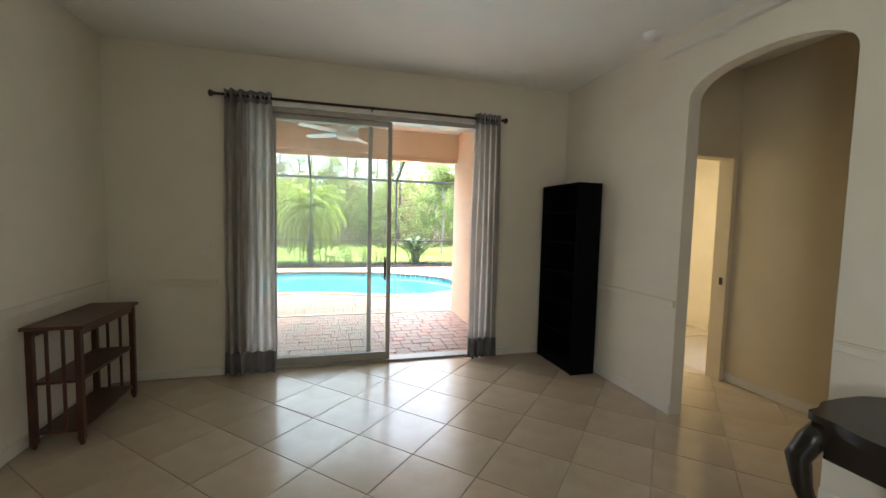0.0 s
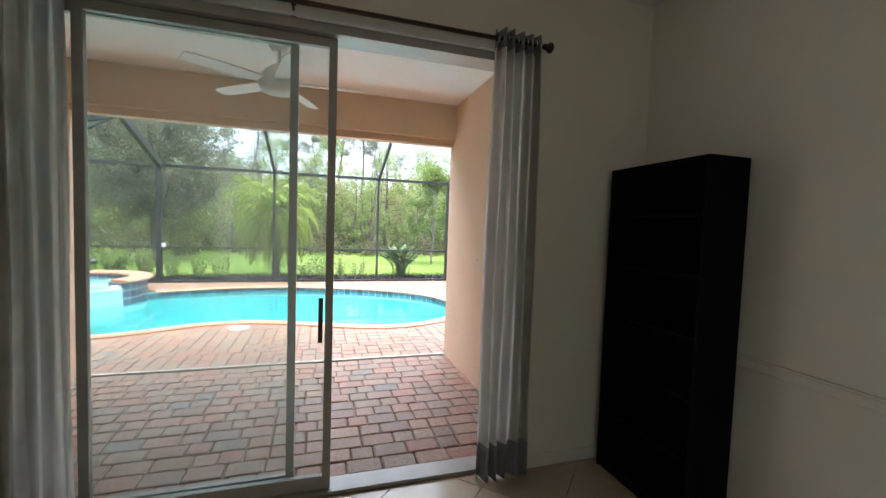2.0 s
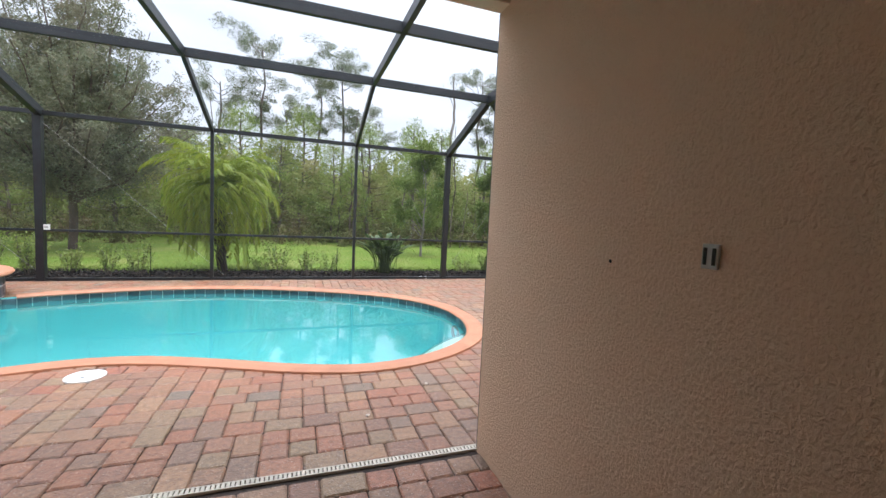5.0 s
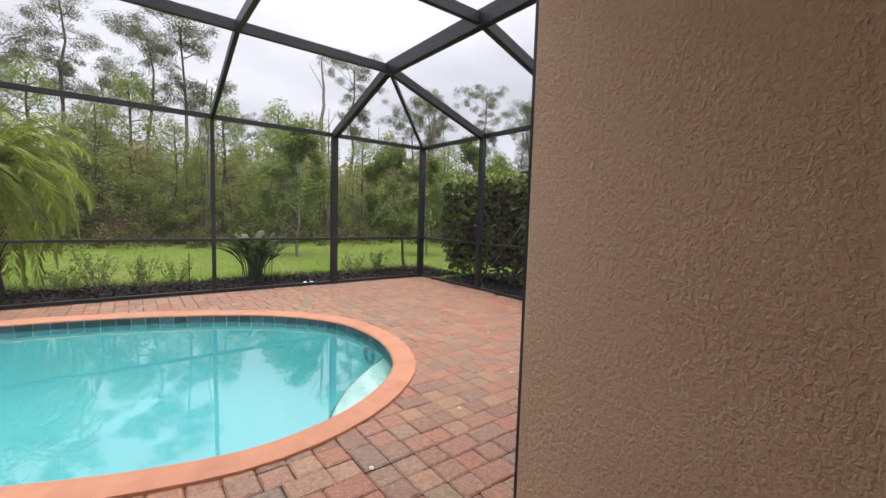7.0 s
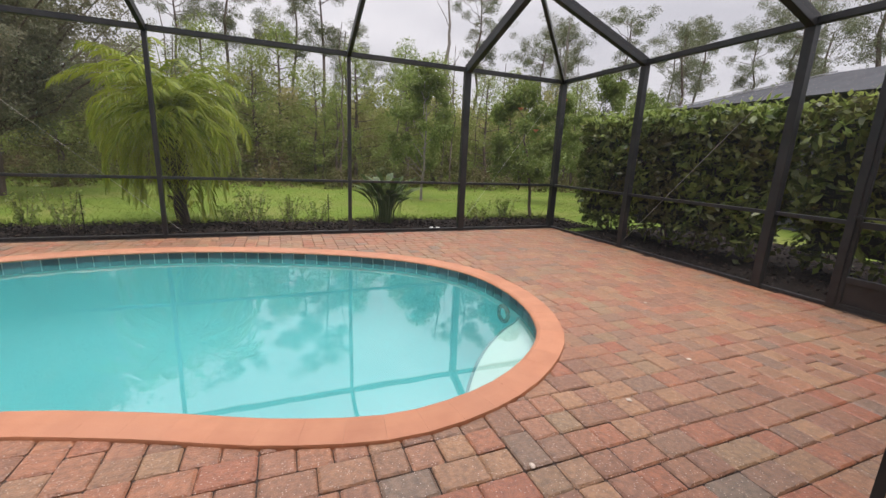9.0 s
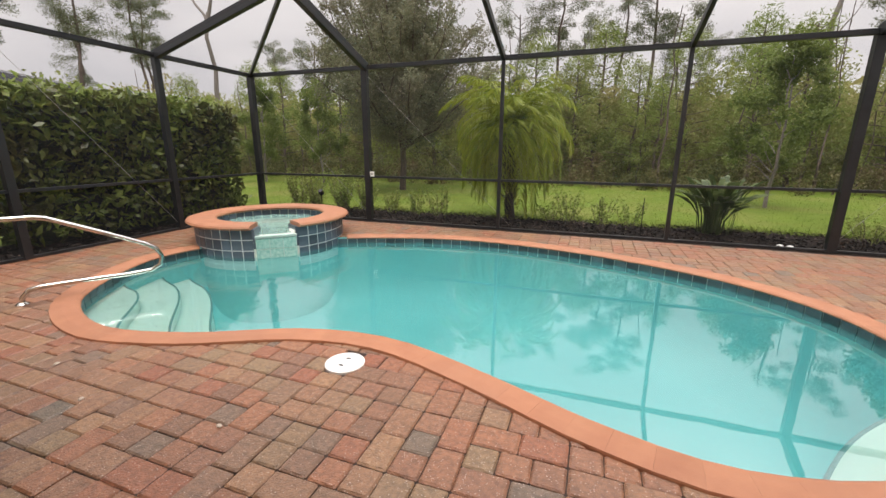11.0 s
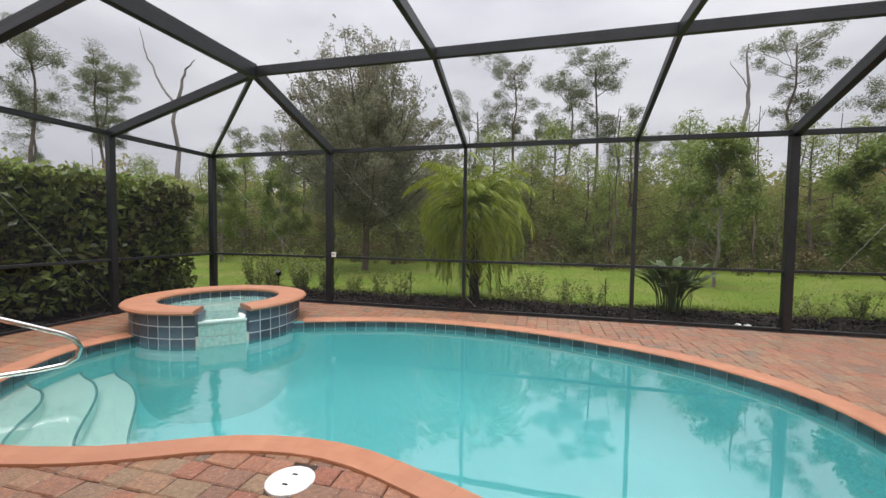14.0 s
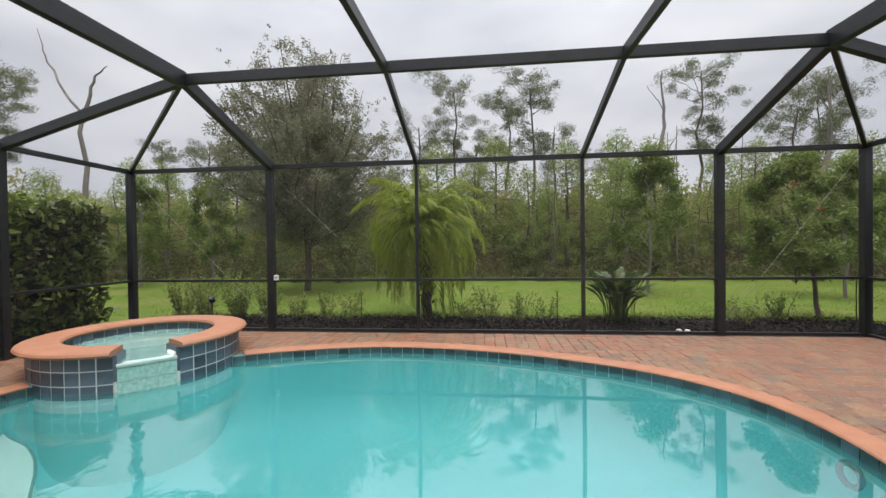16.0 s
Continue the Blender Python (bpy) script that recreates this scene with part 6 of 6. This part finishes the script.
# ---------- neighbouring houses ----------
def neighbour(x0, x1, y0, y1, eave, peak, label, roofing, ridge):
    t = thing("neighbour_house", label, "house", ((x0 + x1) / 2, (y0 + y1) / 2, -0.1))
    hx, hy = (x1 - x0) / 2, (y1 - y0) / 2
    part("wall", box(-hx, hx, -hy, hy, 0, eave), M_HOUSEWALL, t, "grey screened wall")
    bm = bmesh.new()
    lo = [bm.verts.new(q) for q in ((-hx - 0.3, -hy - 0.3, eave), (hx + 0.3, -hy - 0.3, eave), (hx + 0.3, hy + 0.3, eave), (-hx - 0.3, hy + 0.3, eave))]
    hi = [bm.verts.new(q) for q in ((-hx * 0.35, -hy * ridge, peak), (hx * 0.35, -hy * ridge, peak), (hx * 0.35, hy * ridge, peak), (-hx * 0.35, hy * ridge, peak))]
    for i in range(4):
        bm.faces.new((lo[i], lo[(i + 1) % 4], hi[(i + 1) % 4], hi[i]))
    bm.faces.new(hi)
    bm.faces.new(lo[::-1])
    part("roof", bm, roofing, t, "low hipped screen roof")
    for a, b in (((-hx - 0.3, -hy - 0.3), (-hx * 0.35, -hy * ridge)), ((hx + 0.3, -hy - 0.3), (hx * 0.35, -hy * ridge)), ((hx + 0.3, hy + 0.3), (hx * 0.35, hy * ridge)), ((-hx - 0.3, hy + 0.3), (-hx * 0.35, hy * ridge))):
        part("hip_cap", bar((a[0], a[1], eave + 0.03), (b[0], b[1], peak + 0.03), 0.07, 0.03), M_PALECAP, t, "pale hip cap")


neighbour(-21, -12.3, 6.2, 14.6, 2.85, 3.75, "neighbouring house with a low dark screened roof", M_ROOFSCREEN, 0.1)
neighbour(12.5, 21, 4.0, 15.2, 3.05, 4.05, "neighbouring house with a low grey screened roof", M_ROOFGREY, 0.6)

# ---------- floor tiles ----------
structure("floor", box(XL - 0.15, 6.2, YB - 0.15, YO, -0.20, -0.006), M_GROUT, "beige tiled floor laid on the diagonal", "floor")
structure("side_room_floor", box(XR + 0.11, 6.2, YO, 5.9, -0.20, -0.001), M_TILE, "beige tiled floor of the side room", "floor")
floor_ob = bpy.data.objects["floor"]
TS, TD = 0.4435, 0.4435 * math.sqrt(0.5)
th = TS / 2 - 0.0022


def clip(poly, axis, value, keep_less):
    out = []
    for i in range(len(poly)):
        a, b = poly[i], poly[(i + 1) % len(poly)]
        ia, ib = (a[axis] <= value) == keep_less, (b[axis] <= value) == keep_less
        if ia:
            out.append(a)
        if ia != ib:
            f = (value - a[axis]) / (b[axis] - a[axis])
            out.append((a[0] + (b[0] - a[0]) * f, a[1] + (b[1] - a[1]) * f))
    return out


def bevelled(outline, top, base, cham):
    """Vertices and faces of a flat piece with a small chamfer round its top."""
    n = len(outline)
    cx = sum(p[0] for p in outline) / n
    cy = sum(p[1] for p in outline) / n
    def shrink(p):
        d = math.hypot(p[0] - cx, p[1] - cy) or 1
        return (cx + (p[0] - cx) * (1 - cham / d), cy + (p[1] - cy) * (1 - cham / d))
    inner = [shrink(p) for p in outline]
    v = [(*p, base) for p in outline] + [(*p, top - cham * 0.6) for p in outline] + [(*p, top) for p in inner]
    f = []
    for lev in (0, 1):
        f += [(lev * n + i, lev * n + (i + 1) % n, (lev + 1) * n + (i + 1) % n, (lev + 1) * n + i) for i in range(n)]
    f.append(tuple(range(2 * n, 3 * n)))
    return v, f


full = [(0, -th * math.sqrt(2)), (th * math.sqrt(2), 0), (0, th * math.sqrt(2)), (-th * math.sqrt(2), 0)]
fv, ff = bevelled(full, 0.0, -0.012, 0.0025)
full_me = bpy.data.meshes.new("floor_tile")
full_me.from_pydata(fv, [], ff)
full_me.materials.append(M_TILE)
FX_A, FX_B, FY_A, FY_B = XL, HX, YB, 3.80
for i in range(-12, 24):
    for j in range(-24, 8):
        if (i + j) % 2:
            continue
        x, y = 0.375 + i * TD, 3.37 + j * TD
        poly = [(x + px, y + py) for px, py in full]
        if max(p[0] for p in poly) < FX_A or min(p[0] for p in poly) > FX_B or max(p[1] for p in poly) < FY_A or min(p[1] for p in poly) > FY_B:
            continue
        if x > XR + 0.5 and y > 3.2:
            continue
        whole = all(FX_A <= p[0] <= FX_B and FY_A <= p[1] <= FY_B for p in poly)
        if whole:
            ob = new("tile", full_me)
            ob.parent = floor_ob
            ob.matrix_basis = Matrix.Translation((x, y, 0))
        else:
            for ax, val, less in ((0, FX_A, False), (0, FX_B, True), (1, FY_A, False), (1, FY_B, True)):
                if poly:
                    poly = clip(poly, ax, val, less)
            if len(poly) > 2:
                v, f = bevelled(poly, 0.0, -0.012, 0.0025)
                mesh_object("tile", v, f, M_TILE, floor_ob)

# ---------- patio pavers ----------
RP = random.Random(5)
ROW = 0.150
inner_edge = inset(OUTER, 0.15)
near_obs = 0
far_v, far_f = [], []
piece_me = {}
UNIT = ROW / 2
LAYINGS = [
    [(u, v, 2, 2) for u in (0, 2, 4) for v in (0, 2, 4)],
    [(0, 0, 2, 2), (2, 0, 2, 2), (4, 0, 2, 2), (0, 2, 3, 2), (3, 2, 3, 2), (0, 4, 2, 2), (2, 4, 2, 2), (4, 4, 2, 2)],
    [(0, 0, 3, 2), (3, 0, 3, 2), (0, 2, 2, 2), (2, 2, 2, 2), (4, 2, 2, 2), (0, 4, 3, 2), (3, 4, 3, 2)],
    [(0, 0, 2, 3), (2, 0, 2, 2), (4, 0, 2, 3), (0, 3, 2, 3), (2, 2, 2, 2), (4, 3, 2, 3), (2, 4, 2, 2)],
    [(0, 0, 2, 2), (0, 2, 2, 2), (0, 4, 2, 2), (2, 0, 2, 3), (2, 3, 2, 3), (4, 0, 2, 2), (4, 2, 2, 2), (4, 4, 2, 2)],
    [(0, 0, 3, 2), (3, 0, 3, 2), (0, 2, 2, 2), (0, 4, 2, 2), (2, 2, 2, 2), (2, 4, 2, 2), (4, 2, 2, 2), (4, 4, 2, 2)],
    [(0, 0, 2, 2), (2, 0, 2, 2), (4, 0, 2, 2), (0, 2, 2, 2), (2, 2, 2, 2), (4, 2, 2, 2), (0, 4, 3, 2), (3, 4, 3, 2)],
]


def paver_shape(wu, hu):
    """One tumbled paver with knocked-off corners, wu by hu units."""
    w, h = (wu * UNIT - 0.0045) / 2, (hu * UNIT - 0.0045) / 2
    k = 0.008
    o = [(-w + k, -h), (w - k, -h), (w, -h + k), (w, h - k), (w - k, h), (-w + k, h), (-w, h - k), (-w, -h + k)]
    pv, pf = bevelled(o, 0.0, -0.03, 0.013)
    me = bpy.data.meshes.new("paver")
    me.from_pydata(pv, [], pf)
    me.materials.append(M_PAVER)
    return me, pv, pf


def lay_paver(x0, y0, wu, hu):
    global near_obs
    x1, y1 = x0 + wu * UNIT, y0 + hu * UNIT
    if x0 < PX0 or x1 > PX1 or y0 < YO + 0.02 or y1 > 12.64:
        return
    if y0 < LY - 0.02 and (x1 < LX0 - 0.02 or x0 > LX1 + 0.02):
        return
    cx, cy = (x0 + x1) / 2, (y0 + y1) / 2
    if 7.2 < cy < 12.1 and -4.5 < cx < 3.7:
        wet = [inside(px, py, inner_edge) for px, py in ((x0, y0), (x1, y0), (x1, y1), (x0, y1))]
        if any(wet):
            if not all(wet) and max(wu, hu) > 1:  # cut to fit against the coping
                a, b = (max(wu, hu) + 1) // 2, max(wu, hu) // 2
                if wu >= hu:
                    lay_paver(x0, y0, a, hu)
                    lay_paver(x0 + a * UNIT, y0, b, hu)
                else:
                    lay_paver(x0, y0, wu, a)
                    lay_paver(x0, y0 + a * UNIT, wu, b)
            return
        if (Vector((cx, cy)) - SPA).length < SPA_R - 0.12:
            return
    if (cx + 0.36) ** 2 + (cy - 7.85) ** 2 < 0.10 ** 2:
        return
    if (wu, hu) not in piece_me:
        piece_me[wu, hu] = paver_shape(wu, hu)
    me, pv, pf = piece_me[wu, hu]
    m = pose(cx + RP.uniform(-0.0015, 0.0015), cy + RP.uniform(-0.0015, 0.0015), PZ + RP.uniform(-0.005, 0.001), RP.uniform(-0.8, 0.8), RP.uniform(-0.8, 0.8), RP.uniform(-1.0, 1.0))
    if -1.1 < cx < 2.9 and 6.3 < cy < 8.1 and near_obs < 300:
        ob = new("paver", me)
        ob.parent = patio
        ob.matrix_basis = m
        near_obs += 1
    else:
        base = len(far_v)
        far_v.extend(tuple(m @ Vector(q)) for q in pv)
        far_f.extend(tuple(base + q for q in f) for f in pf)


# straight courses under the lanai roof
for course in range(14):
    x = LX0 - 0.05 - RP.uniform(0, 0.15)
    while x < LX1:
        wu = RP.choice((2, 2, 3, 3))
        lay_paver(x, YO + 0.068 + course * ROW, wu, 2)
        x += wu * UNIT
# mixed laying on the open patio
gy_ = 6.223
while gy_ < 12.6:
    gx_ = PX0 + 0.02 - UNIT * RP.choice((0, 1, 2, 3, 4))
    while gx_ < PX1:
        for u, v, wu, hu in RP.choice(LAYINGS):
            lay_paver(gx_ + u * UNIT, gy_ + v * UNIT, wu, hu)
        gx_ += 6 * UNIT
    gy_ += 6 * UNIT
tagged(mesh_object("pavers", far_v, far_f, M_PAVERS, patio), kind="stuff")
